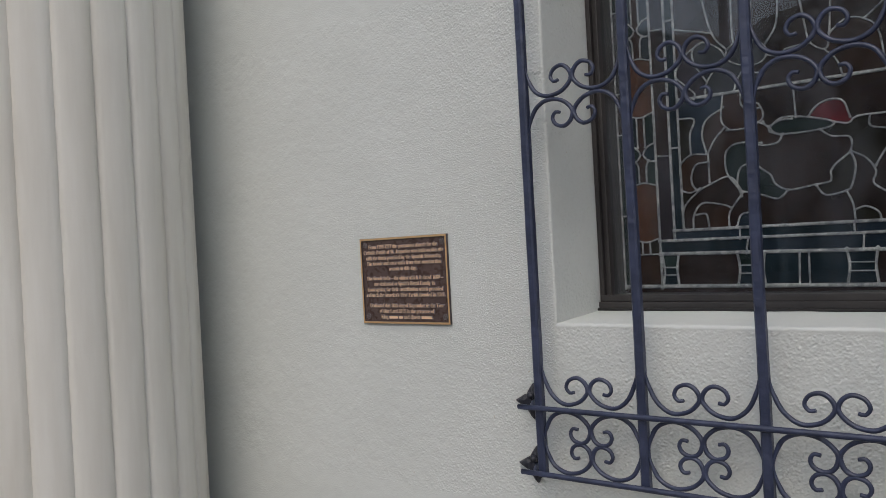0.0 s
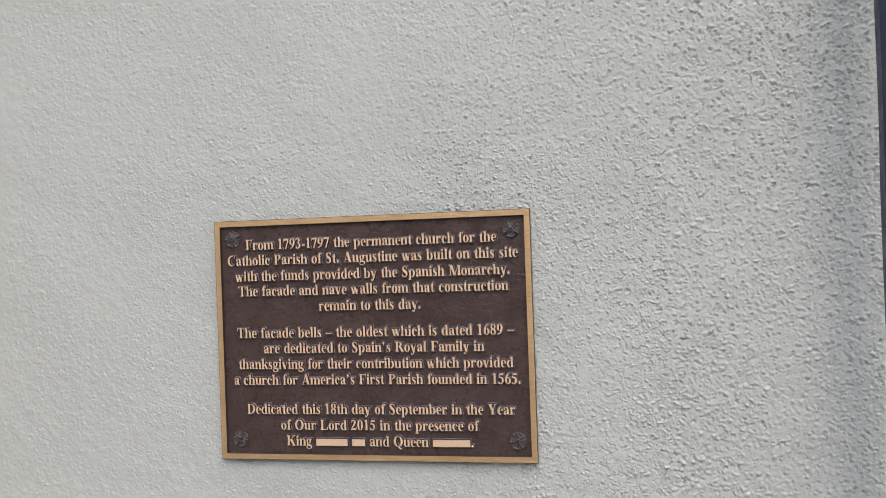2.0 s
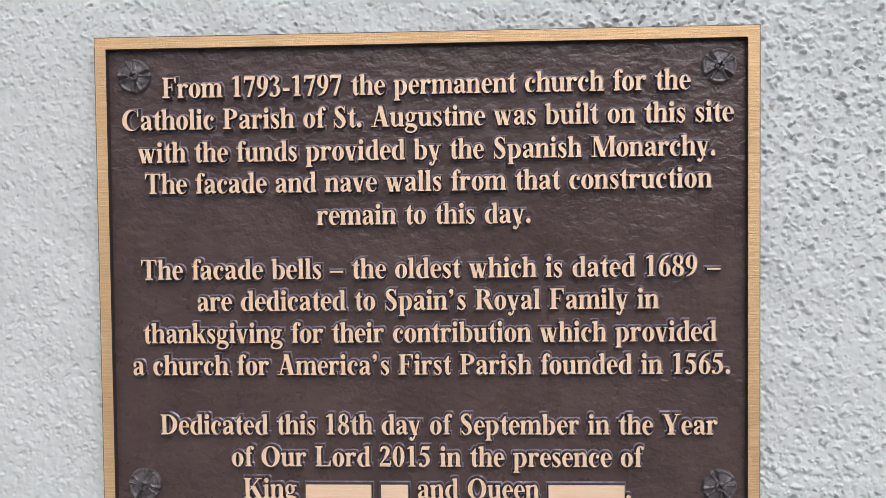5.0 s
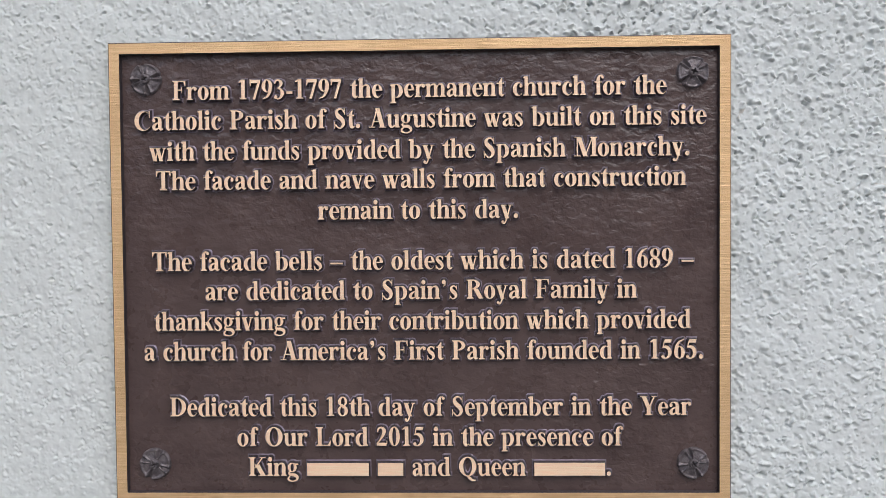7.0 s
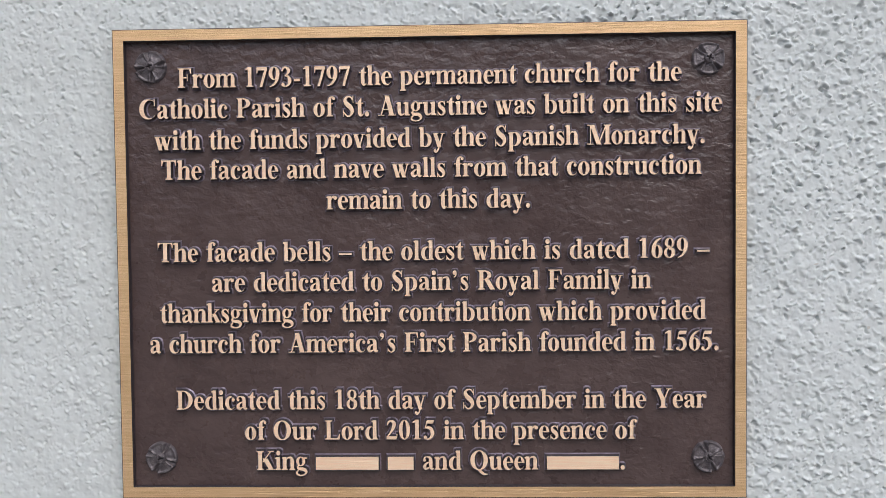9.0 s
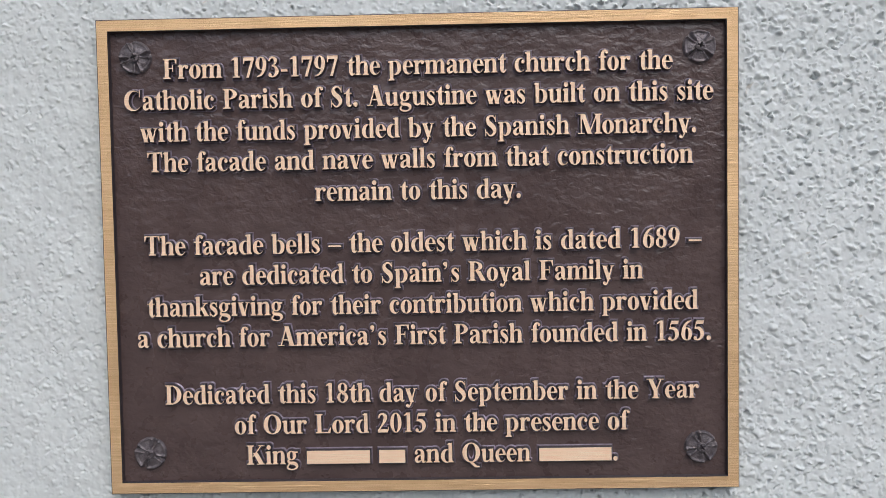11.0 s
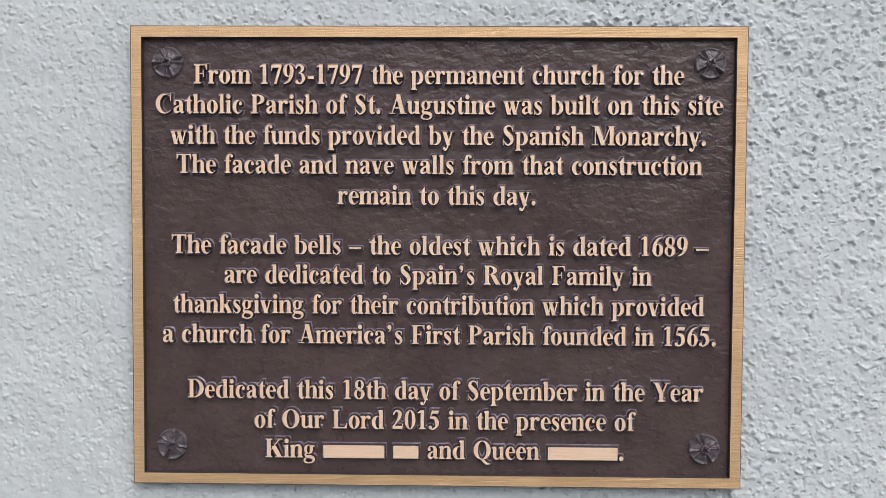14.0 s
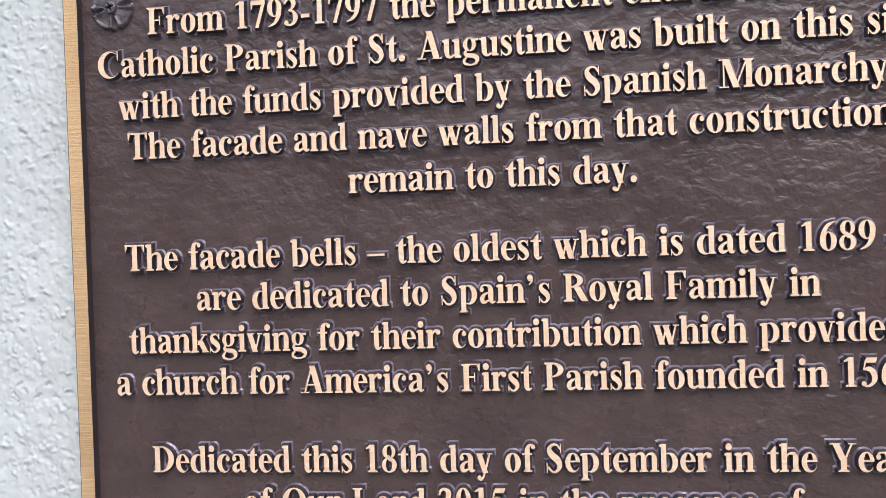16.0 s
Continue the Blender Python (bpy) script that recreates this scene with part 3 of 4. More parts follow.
# border strips
for x, w in ((0.803, 0.010), (0.847, 0.013), (0.969, 0.013), (1.033, 0.013), (1.073, 0.012)):
    low = 1.652 if x > 1.05 else 1.613 if x > 1.0 else 1.42
    came(x, low, x, 2.81, wide=w)
MID = 0.908
for zc in (1.975, 2.49):
    for s in (-1, 1):
        came(MID + s * 0.061, zc + 0.042, MID + s * 0.032, zc + 0.034, MID + s * 0.006, zc, MID + s * 0.032, zc - 0.030, MID + s * 0.061, zc - 0.030)
        came(MID + s * 0.016, zc + 0.030, MID + s * 0.016, zc + 0.152)
        came(MID + s * 0.030, zc - 0.026, MID + s * 0.018, zc - 0.050, MID + s * 0.016, zc - 0.118)
    came(MID - 0.06, zc + 0.170, MID, zc + 0.153, MID + 0.06, zc + 0.170)
    came(MID - 0.06, zc - 0.133, MID, zc - 0.118, MID + 0.06, zc - 0.133)
    came(0.803, zc + 0.092, 0.847, zc + 0.092)
    came(0.803, zc - 0.250, 0.847, zc - 0.250)
    came(0.969, zc - 0.014, 1.033, zc - 0.017)
    came(1.033, zc + 0.012, 1.073, zc + 0.011)
came(0.847, 1.628, MID, 1.610, 0.969, 1.626)
came(MID - 0.018, 1.612, MID - 0.018, 1.562)
came(MID + 0.016, 1.612, MID + 0.016, 1.562)
came(0.847, 1.560, 0.969, 1.560)
# base bands
came(1.033, 1.652, 2.41, 1.644, wide=0.016)
came(0.969, 1.613, 2.41, 1.602, wide=0.015)
came(0.969, 1.560, 2.41, 1.536, wide=0.018)
came(0.80, 1.428, 2.41, 1.418, wide=0.020)
for x in (1.30, 1.71):
    came(x, 1.648, x, 1.607)
came(1.33, 1.606, 1.32, 1.55)
came(1.74, 1.603, 1.735, 1.545)
for a, b in ((0.975, 1.045), (1.285, 1.39), (1.68, 1.782)):
    came(a, 1.553, a + 0.008, 1.49, a - 0.002, 1.425, wide=0.012)
    came(b, 1.553, b - 0.008, 1.49, b - 0.002, 1.425, wide=0.012)
    came(a + 0.006, 1.504, b - 0.006, 1.503, wide=0.007)
    came(a + 0.006, 1.473, b - 0.006, 1.472, wide=0.007)
came(1.517, 1.545, 1.512, 1.42)
came(1.55, 1.545, 1.549, 1.42)
# the picture: bowed leaves, drapery and a shell
came(1.075, 1.66, 1.08, 1.74, 1.14, 1.80, 1.20, 1.83, 1.27, 1.85, 1.31, 1.80, 1.315, 1.77)
came(1.19, 1.95, 1.19, 1.835)
came(1.075, 1.92, 1.12, 1.95, 1.19, 1.945)
came(1.19, 1.915, 1.14, 1.91, 1.118, 1.87, 1.12, 1.83, 1.14, 1.805)
came(1.26, 2.12, 1.19, 2.08, 1.17, 2.02, 1.185, 1.95)
came(1.075, 2.10, 1.14, 2.09, 1.12, 2.03, 1.12, 1.95)
came(1.26, 2.04, 1.22, 2.00, 1.19, 1.95)
came(1.26, 2.17, 1.25, 2.07, 1.28, 2.03)
came(1.40, 1.965, 1.34, 1.975, 1.29, 1.97, 1.26, 1.94, 1.26, 1.87, 1.29, 1.82, 1.31, 1.795)
came(1.38, 1.885, 1.335, 1.89, 1.31, 1.87, 1.30, 1.82, 1.31, 1.785)
came(1.36, 2.045, 1.345, 1.98)
came(1.41, 2.045, 1.43, 2.02, 1.48, 2.05, 1.57, 2.04, 1.66, 2.01, 1.62, 1.99, 1.47, 1.99, 1.43, 2.02)
came(1.37, 1.965, 1.41, 1.955, 1.46, 1.96, 1.48, 1.99)
came(1.61, 1.99, 1.65, 1.96, 1.71, 1.95, 1.71, 1.90, 1.66, 1.86, 1.64, 1.83, 1.64, 1.80, 1.58, 1.79, 1.49, 1.78, 1.44, 1.81, 1.43, 1.84, 1.38, 1.885, 1.37, 1.96)
came(1.71, 1.90, 1.725, 1.85, 1.71, 1.78, 1.69, 1.76, 1.62, 1.75, 1.59, 1.785)
came(1.69, 1.76, 1.71, 1.71, 1.715, 1.65)
came(1.315, 1.79, 1.39, 1.77, 1.45, 1.75, 1.49, 1.78)
came(1.71, 1.90, 1.76, 1.87, 1.79, 1.82, 1.78, 1.78, 1.83, 1.74)
came(1.66, 2.01, 1.71, 2.00, 1.74, 2.02, 1.86, 2.02)
came(1.78, 2.02, 1.78, 1.98, 1.85, 1.95, 1.79, 1.84)
came(1.115, 1.655, 1.12, 1.71, 1.16, 1.755, 1.25, 1.74, 1.27, 1.73)
came(1.13, 1.71, 1.17, 1.71, 1.18, 1.655)
came(1.26, 1.655, 1.265, 1.71, 1.32, 1.785)
came(1.29, 1.655, 1.31, 1.70, 1.35, 1.70, 1.37, 1.65)
came(1.715, 1.69, 1.75, 1.70, 1.79, 1.68, 1.80, 1.645)
came(1.075, 1.81, 1.11, 1.80, 1.15, 1.815)
came(1.08, 2.175, 2.41, 2.165, wide=0.016, curve=False)
# above the saddle bar: a shell with rays
came(1.285, 2.34, 1.324, 2.362, 1.38, 2.362, 1.429, 2.329, 1.436, 2.293, 1.403, 2.265, 1.338, 2.271, 1.283, 2.305, 1.285, 2.34)
came(1.264, 2.303, 1.201, 2.228, 1.19, 2.17)
came(1.352, 2.264, 1.317, 2.21, 1.305, 2.17)
came(1.351, 2.239, 1.411, 2.225, 1.386, 2.17)
came(1.283, 2.305, 1.256, 2.35, 1.189, 2.387, 1.148, 2.359, 1.155, 2.306, 1.201, 2.228)
came(1.312, 2.59, 1.31, 2.409, 1.314, 2.364)
came(1.386, 2.59, 1.381, 2.396, 1.375, 2.365)
came(1.436, 2.293, 1.485, 2.28, 1.504, 2.301, 1.557, 2.306, 1.592, 2.309)
came(1.073, 2.29, 1.117, 2.349, 1.188, 2.387)
came(1.073, 2.265, 1.15, 2.19, 1.144, 2.17)
came(1.548, 2.59, 1.581, 2.358, 1.592, 2.309, 1.641, 2.276, 1.66, 2.324, 1.678, 2.59)
came(1.641, 2.276, 1.681, 2.228, 1.699, 2.169)
came(1.285, 2.34, 1.23, 2.415, 1.188, 2.59)
came(1.429, 2.329, 1.478, 2.41, 1.488, 2.59)
came(1.073, 2.46, 1.148, 2.44, 1.23, 2.415)
came(1.331, 2.17, 1.331, 2.119, 1.368, 2.094, 1.403, 2.099, 1.407, 2.055, 1.341, 2.029, 1.27, 2.029)
came(1.353, 2.175, 1.347, 2.141, 1.396, 2.115, 1.403, 2.099)
came(1.402, 2.041, 1.429, 2.023, 1.432, 2.003, 1.477, 1.985)
came(1.429, 2.023, 1.475, 2.041, 1.515, 2.041)
came(1.573, 2.04, 1.603, 2.076, 1.642, 2.092, 1.675, 2.091, 1.698, 2.075, 1.715, 2.02)
came(1.66, 2.33, 1.72, 2.37, 1.78, 2.355, 1.82, 2.31, 1.84, 2.175)
came(1.78, 2.36, 1.86, 2.42)
came(1.525, 2.17, 1.53, 2.045)

for line, wide in came_list:
    bm = sweep(bmesh.new(), line, wide * 0.88, 0.009, 6)
    for tip in (line[0], line[-1]):
        # a flattened solder joint
        bmesh.ops.create_icosphere(bm, subdivisions=1, radius=1.0, matrix=Matrix.Translation(tip) @ Matrix.Diagonal((wide * 0.72, 0.0065, wide * 0.66, 1)))
    part("came", bm, LEAD, win)


def pane_color(x, z, n):
    pick = random.Random(int(x * 977) * 31 + int(z * 983))
    if 0.86 < x < 0.96:
        if 1.64 < z < 1.82 or 2.16 < z < 2.33:
            return "amber"
        if abs(x - MID) < 0.012:
            return "umber"
        return pick.choice(["green", "teal"]) if z > 1.62 else "olive"
    if x < 0.85:
        return pick.choice(["green", "brown", "grey"])
    if 0.97 < x < 1.033 and z > 1.6:
        return pick.choice(["mauve", "brown"])
    if 1.033 < x < 1.073 and z > 1.6:
        return pick.choice(["green", "teal"])
    if z < 1.645 and z > 1.545:
        return pick.choice(["blue", "teal"])
    if z < 1.55:
        return "brown" if n > 500 else pick.choice(["teal", "green"]) if n > 60 else "teal"
    if 1.60 < x < 1.78 and 2.02 < z < 2.10 and n < 600:
        return "red"
    if 1.15 < x < 1.52 and 2.18 < z < 2.50:
        return pick.choice(["grey", "mauve", "grey", "blue"])
    if 1.27 < x < 1.42 and 2.04 < z < 2.16:
        return "umber"
    if 1.26 < x < 1.40 and 1.79 < z < 1.99:
        return "green"
    if n > 800:
        return "brown"
    return pick.choice(["umber", "brown", "brown", "umber", "olive", "green", "teal", "blue", "mauve"])


def glass_panes():
    """Each field between the leads becomes a pane of its own."""
    left = ~lead_map
    for sx in range(NX):
        for sz in range(NZ):
            if not left[sx, sz]:
                continue
            left[sx, sz] = False
            todo, cells = [(sx, sz)], []
            while todo:
                cx, cz = todo.pop()
                cells.append((cx, cz))
                for ux, uz in ((cx + 1, cz), (cx - 1, cz), (cx, cz + 1), (cx, cz - 1)):
                    if 0 <= ux < NX and 0 <= uz < NZ and left[ux, uz]:
                        left[ux, uz] = False
                        todo.append((ux, uz))
            if len(cells) < 3:
                continue
            verts, faces = [], []
            by_row = {}
            for cx, cz in cells:
                by_row.setdefault(cz, []).append(cx)
            for cz, xs in by_row.items():
                xs.sort()
                start = prev = xs[0]
                runs = []
                for cx in xs[1:] + [None]:
                    if cx is None or cx != prev + 1:
                        runs.append((start, prev))
                        start = cx
                    prev = cx
                for a, b in runs:
                    x0, x1 = GX0 + (a - 0.7) * CELL, GX0 + (b + 1.7) * CELL
                    z0, z1 = GZ0 + cz * CELL, GZ0 + (cz + 1) * CELL
                    i = len(verts)
                    verts += [(x0, SY + 0.001, z0), (x1, SY + 0.001, z0), (x1, SY + 0.001, z1), (x0, SY + 0.001, z1)]
                    faces.append((i, i + 1, i + 2, i + 3))
            mx = GX0 + CELL * sum(c[0] for c in cells) / len(cells)
            mz = GZ0 + CELL * sum(c[1] for c in cells) / len(cells)
            me = bpy.data.meshes.new("pane")
            me.from_pydata(verts, [], faces)
            me.materials.append(GLASS[pane_color(mx, mz, len(cells))])
            ob = new("pane", me)
            ob.parent = win
            ob.matrix_parent_inverse = Matrix.Translation(-win.location)


glass_panes()
part("pane", block(bmesh.new(), 0.80, WIN_R, SY - 0.002, SY + 0.004, 2.815, WIN_T), GLASS["brown"], win)
# added black sheet: the room's darkness as a colour, close behind the panes
part("pane_backing", block(bmesh.new(), 0.79, WIN_R, SY + 0.008, SY + 0.014, 1.38, WIN_T), INTERIOR, win, "near-black sheet standing in for the unlit room behind the glazing")


# ---- bronze plaque ----
PW, PZ0, PZ1, PY = 0.254, 1.311, 1.693, -0.013
FIELD_Y, RIM = -0.0075, 0.0085
plaque = thing("plaque", "cast bronze memorial plaque with raised lettering, screwed to the stucco wall", "plaque", (0, 0, PZ0))


def field_mesh():
    bm = bmesh.new()
    block(bm, -PW + 0.0005, PW - 0.0005, FIELD_Y, 0.004, PZ0 + 0.0005, PZ1 - 0.0005)
    return bm


part("field", field_mesh(), FIELD, plaque, "dark brown leather-grained field")


def rim_piece(a, b, ia, ib):
    """One mitred side of the raised border, between outer corners a, b and inner corners ia, ib."""
    bm = bmesh.new()
    e = 0.0007
    flat = [a, b, ib, ia]

    def shifted(i, d):
        """A corner moved by d towards the plaque's middle."""
        x, z = flat[i]
        return x - math.copysign(d, x), z - math.copysign(d, z - 1.5)

    top = [bm.verts.new((x, PY, z)) for x, z in (shifted(i, e if i < 2 else -e) for i in range(4))]
    mid = [bm.verts.new((x, PY + e * 0.8, z)) for x, z in flat]
    low = [bm.verts.new((x, 0.003 if i < 2 else FIELD_Y + 0.0008, z)) for i, (x, z) in ((i, shifted(i, 0 if i < 2 else 0.0012)) for i in range(4))]
    faces = [bm.faces.new(top)]
    for q, r in ((top, mid), (mid, low)):
        for i in range(4):
            j = (i + 1) % 4
            f = bm.faces.new((q[i], r[i], r[j], q[j]))
            f.material_index = 1
    bmesh.ops.recalc_face_normals(bm, faces=bm.faces)
    if faces[0].normal.y > 0:
        bmesh.ops.reverse_faces(bm, faces=bm.faces)
    return bm


o = [(-PW, PZ1), (PW, PZ1), (PW, PZ0), (-PW, PZ0)]
n_ = [(-PW + RIM, PZ1 - RIM), (PW - RIM, PZ1 - RIM), (PW - RIM, PZ0 + RIM), (-PW + RIM, PZ0 + RIM)]
for i in range(4):
    j = (i + 1) % 4
    part("border", rim_piece(o[i], o[j], n_[i], n_[j]), (GOLD, SIDE), plaque, "brushed golden bronze border")


# letters: a bold roman face, built up of stems, bowls, strokes and bracketed serifs; 1 = the type size
ADVANCE = {}
for w, chars in ((310, " "), (250, "."), (278, "il"), (333, "ft’-j"), (389, "sI"), (444, "cerz"), (500, "aovygx0123456789–"), (556, "bdhnpqukS"),
                 (611, "FP"), (667, "TL"), (722, "AYwDRVC"), (778, "OQKGH"), (833, "m"), (944, "M")):
    for c in chars:
        ADVANCE[c] = w / 1000
X_H, CAP_H, DESC, STEM = 0.461, 0.676, -0.205, 0.142
ROMAN = {}


def glyph(ch, *pieces):
    flat = []
    for p in pieces:
        flat += p if isinstance(p, list) else [p]
    ROMAN[ch] = flat


def poly(*q):
    return [[q[i], q[i + 1]] for i in range(0, len(q), 2)], [list(range(len(q) // 2))]


def quad(x0, x1, y0, y1):
    return poly(x0, y0, x1, y0, x1, y1, x0, y1)


def diag(xb, yb, xt, yt, w):
    """A straight slanting stroke, w wide on the level."""
    return poly(xb - w / 2, yb, xb + w / 2, yb, xt + w / 2, yt, xt - w / 2, yt)


def foot(x0, x1, y=0.0, out=0.05):
    """A bracketed slab under (or, at the cap height, over) a stem from x0 to x1."""
    if y > 0.3:
        return poly(x0 - out, y, x0 - out, y - 0.024, x0, y - 0.062, x1, y - 0.062, x1 + out, y - 0.024, x1 + out, y)
    return poly(x0 - out, y, x1 + out, y, x1 + out, y + 0.024, x1, y + 0.062, x0, y + 0.062, x0 - out, y + 0.024)


def flag(x, top, out=0.052):
    return poly(x - out, top - 0.060, x + 0.02, top - 0.090, x + 0.02, top, x - out, top - 0.026)


def dot(cx, cy, r):
    return [[cx + r * math.cos(math.pi * i / 7), cy + r * math.sin(math.pi * i / 7)] for i in range(14)], [list(range(14))]


def ring(cx, cy, rx, ry, left, right, thin, a0=0, a1=360):
    """A bowl with upright stress: left and right are its thick sides, thin its top and bottom."""
    n = max(6, int((a1 - a0) / 15))
    icx, irx = cx + (left - right) / 2, rx - (left + right) / 2
    pts, faces = [], []
    whole = a1 - a0 == 360
    for i in range(n if whole else n + 1):
        a = radians(a0 + (a1 - a0) * i / n)
        pts += [[cx + rx * math.cos(a), cy + ry * math.sin(a)], [icx + irx * math.cos(a), cy + (ry - thin) * math.sin(a)]]
    for i in range(n):
        j = (i + 1) % n if whole else i + 1
        faces.append([2 * i, 2 * j, 2 * j + 1, 2 * i + 1])
    return pts, faces


def stroke(*q):
    """A pen stroke through x, y, width triples."""
    line = smooth_line([(q[i], q[i + 1], q[i + 2]) for i in range(0, len(q), 3)], 0.035)
    pts, faces = [], []
    for i, p in enumerate(line):
        d = line[min(i + 1, len(line) - 1)] - line[max(i - 1, 0)]
        ln = math.hypot(d.x, d.y) or 1
        nx, ny, h = d.y / ln, -d.x / ln, max(p.z, 0.02) / 2
        pts += [[p.x + nx * h, p.y + ny * h], [p.x - nx * h, p.y - ny * h]]
    for i in range(len(line) - 1):
        faces.append([2 * i, 2 * i + 2, 2 * i + 3, 2 * i + 1])
    return pts, faces


def stem(x, top, base=0.0, w=STEM, feet=True):
    """A lower-case stem with its flag and, as a rule, its foot."""
    return [quad(x, x + w, base, top), flag(x, top)] + ([foot(x, x + w, base)] if feet else [])


def post(x, w=0.156, top=True, base=True):
    """A capital's stem between its slabs."""
    return [quad(x, x + w, 0, CAP_H)] + ([foot(x, x + w, CAP_H, 0.07)] if top else []) + ([foot(x, x + w, 0.0, 0.07)] if base else [])


def arch(x, c):
    """The shoulder that leaves a stem at x and comes down at c."""
    return [stroke(x, 0.35, 0.035, x + 0.055, 0.425, 0.045, c - 0.045, 0.432, 0.085, c, 0.33, STEM, c, 0.20, STEM, c, 0.0, STEM), foot(c - STEM / 2, c + STEM / 2)]


def beak(x, y0, y1, lean):
    return poly(x - 0.014, y0, x + 0.014, y0, x + 0.016 + max(0, lean), y1, x - 0.016 + min(0, lean), y1)


glyph("a", stroke(0.085, 0.36, 0.08, 0.12, 0.435, 0.05, 0.225, 0.452, 0.04, 0.325, 0.41, 0.11, 0.355, 0.32, STEM, 0.355, 0.12, STEM, 0.40, 0.03, 0.085, 0.482, 0.052, 0.03),
      dot(0.105, 0.345, 0.062), stroke(0.31, 0.275, 0.035, 0.17, 0.215, 0.075, 0.105, 0.11, 0.135, 0.165, 0.03, 0.085, 0.30, 0.075, 0.035))
glyph("b", stem(0.062, CAP_H, feet=False), ring(0.298, 0.226, 0.224, 0.242, 0.06, 0.152, 0.034, -152, 148), poly(0.062, -0.01, 0.10, -0.01, 0.204, 0.05, 0.062, 0.06))
glyph("c", ring(0.236, 0.23, 0.212, 0.243, 0.150, 0.03, 0.038, 42, 322), dot(0.352, 0.345, 0.064))
glyph("d", ring(0.258, 0.226, 0.224, 0.242, 0.152, 0.06, 0.034, 32, 328), stem(0.348, CAP_H, feet=False), poly(0.348, 0, 0.535, 0, 0.535, 0.028, 0.49, 0.07, 0.348, 0.07))
glyph("e", ring(0.232, 0.23, 0.210, 0.243, 0.145, 0.118, 0.034, 8, 180), ring(0.232, 0.23, 0.210, 0.243, 0.145, 0.02, 0.045, 180, 326), quad(0.12, 0.438, 0.236, 0.275))
glyph("f", stroke(0.168, 0.0, STEM, 0.168, 0.30, STEM, 0.168, 0.52, STEM, 0.205, 0.635, 0.09, 0.285, 0.670, 0.045, 0.335, 0.65, 0.05), dot(0.338, 0.612, 0.056), quad(0.018, 0.30, 0.418, X_H), foot(0.097, 0.239))
glyph("g", ring(0.222, 0.305, 0.186, 0.170, 0.118, 0.118, 0.034), poly(0.35, 0.385, 0.478, 0.395, 0.478, 0.447, 0.33, 0.447),
      stroke(0.135, 0.165, 0.05, 0.085, 0.095, 0.08, 0.15, 0.045, 0.10, 0.33, 0.025, 0.115, 0.43, -0.05, 0.12, 0.39, -0.15, 0.06, 0.24, -0.192, 0.04, 0.085, -0.155, 0.065, 0.055, -0.085, 0.075, 0.13, -0.005, 0.04))
glyph("h", stem(0.055, CAP_H), arch(0.19, 0.425))
glyph("i", stem(0.066, X_H), dot(0.138, 0.598, 0.086))
glyph("k", stem(0.058, CAP_H), diag(0.215, 0.19, 0.43, 0.44, 0.055), quad(0.315, 0.515, 0.435, X_H), diag(0.455, 0.02, 0.285, 0.305, 0.165), quad(0.34, 0.552, 0, 0.028))
glyph("l", stem(0.066, CAP_H))
glyph("m", stem(0.055, X_H), arch(0.19, 0.418), arch(0.48, 0.708))
glyph("n", stem(0.055, X_H), arch(0.19, 0.425))
glyph("o", ring(0.25, 0.23, 0.226, 0.243, 0.152, 0.152, 0.032))
glyph("p", stem(0.062, X_H, DESC), ring(0.298, 0.226, 0.224, 0.242, 0.06, 0.152, 0.034, -148, 152))
glyph("r", stem(0.062, X_H), stroke(0.19, 0.33, 0.035, 0.245, 0.415, 0.06, 0.32, 0.44, 0.065, 0.38, 0.43, 0.05), dot(0.362, 0.394, 0.068))
S_LINE = ((0.318, 0.375, 0.045), (0.255, 0.445, 0.042), (0.165, 0.450, 0.052), (0.098, 0.385, 0.10), (0.135, 0.295, 0.135), (0.255, 0.20, 0.140), (0.297, 0.10, 0.11), (0.235, 0.012, 0.054), (0.15, 0.004, 0.042), (0.065, 0.085, 0.045))
glyph("s", stroke(*(v for p in S_LINE for v in p)), beak(0.322, 0.325, 0.468, 0), beak(0.052, -0.012, 0.145, 0))
glyph("S", stroke(*(v for x, y, w in S_LINE for v in (x * 1.40 + 0.008, y * 1.47 + 0.002, w * 1.22))), beak(0.462, 0.465, 0.69, 0), beak(0.072, -0.016, 0.225, 0))
glyph("t", stroke(0.168, 0.46, STEM, 0.168, 0.22, STEM, 0.175, 0.09, STEM, 0.225, 0.018, 0.08, 0.318, 0.06, 0.03), poly(0.097, 0.44, 0.239, 0.44, 0.239, 0.61, 0.205, 0.61, 0.097, 0.48), quad(0.018, 0.312, 0.418, X_H))
glyph("u", flag(0.058, X_H), stroke(0.129, X_H, STEM, 0.129, 0.25, STEM, 0.140, 0.09, 0.125, 0.225, 0.02, 0.065, 0.36, 0.08, 0.04), stem(0.35, X_H, feet=False), poly(0.35, 0, 0.537, 0, 0.537, 0.028, 0.492, 0.07, 0.35, 0.07))
glyph("v", diag(0.262, -0.012, 0.105, 0.45, 0.155), diag(0.262, -0.012, 0.405, 0.45, 0.05), quad(0.012, 0.24, 0.433, X_H), quad(0.325, 0.488, 0.433, X_H))
glyph("w", diag(0.245, -0.012, 0.105, 0.45, 0.150), diag(0.245, -0.012, 0.37, 0.42, 0.05), diag(0.49, -0.012, 0.345, 0.45, 0.150), diag(0.49, -0.012, 0.625, 0.45, 0.05),
      quad(0.012, 0.24, 0.433, X_H), quad(0.262, 0.47, 0.433, X_H), quad(0.548, 0.71, 0.433, X_H))
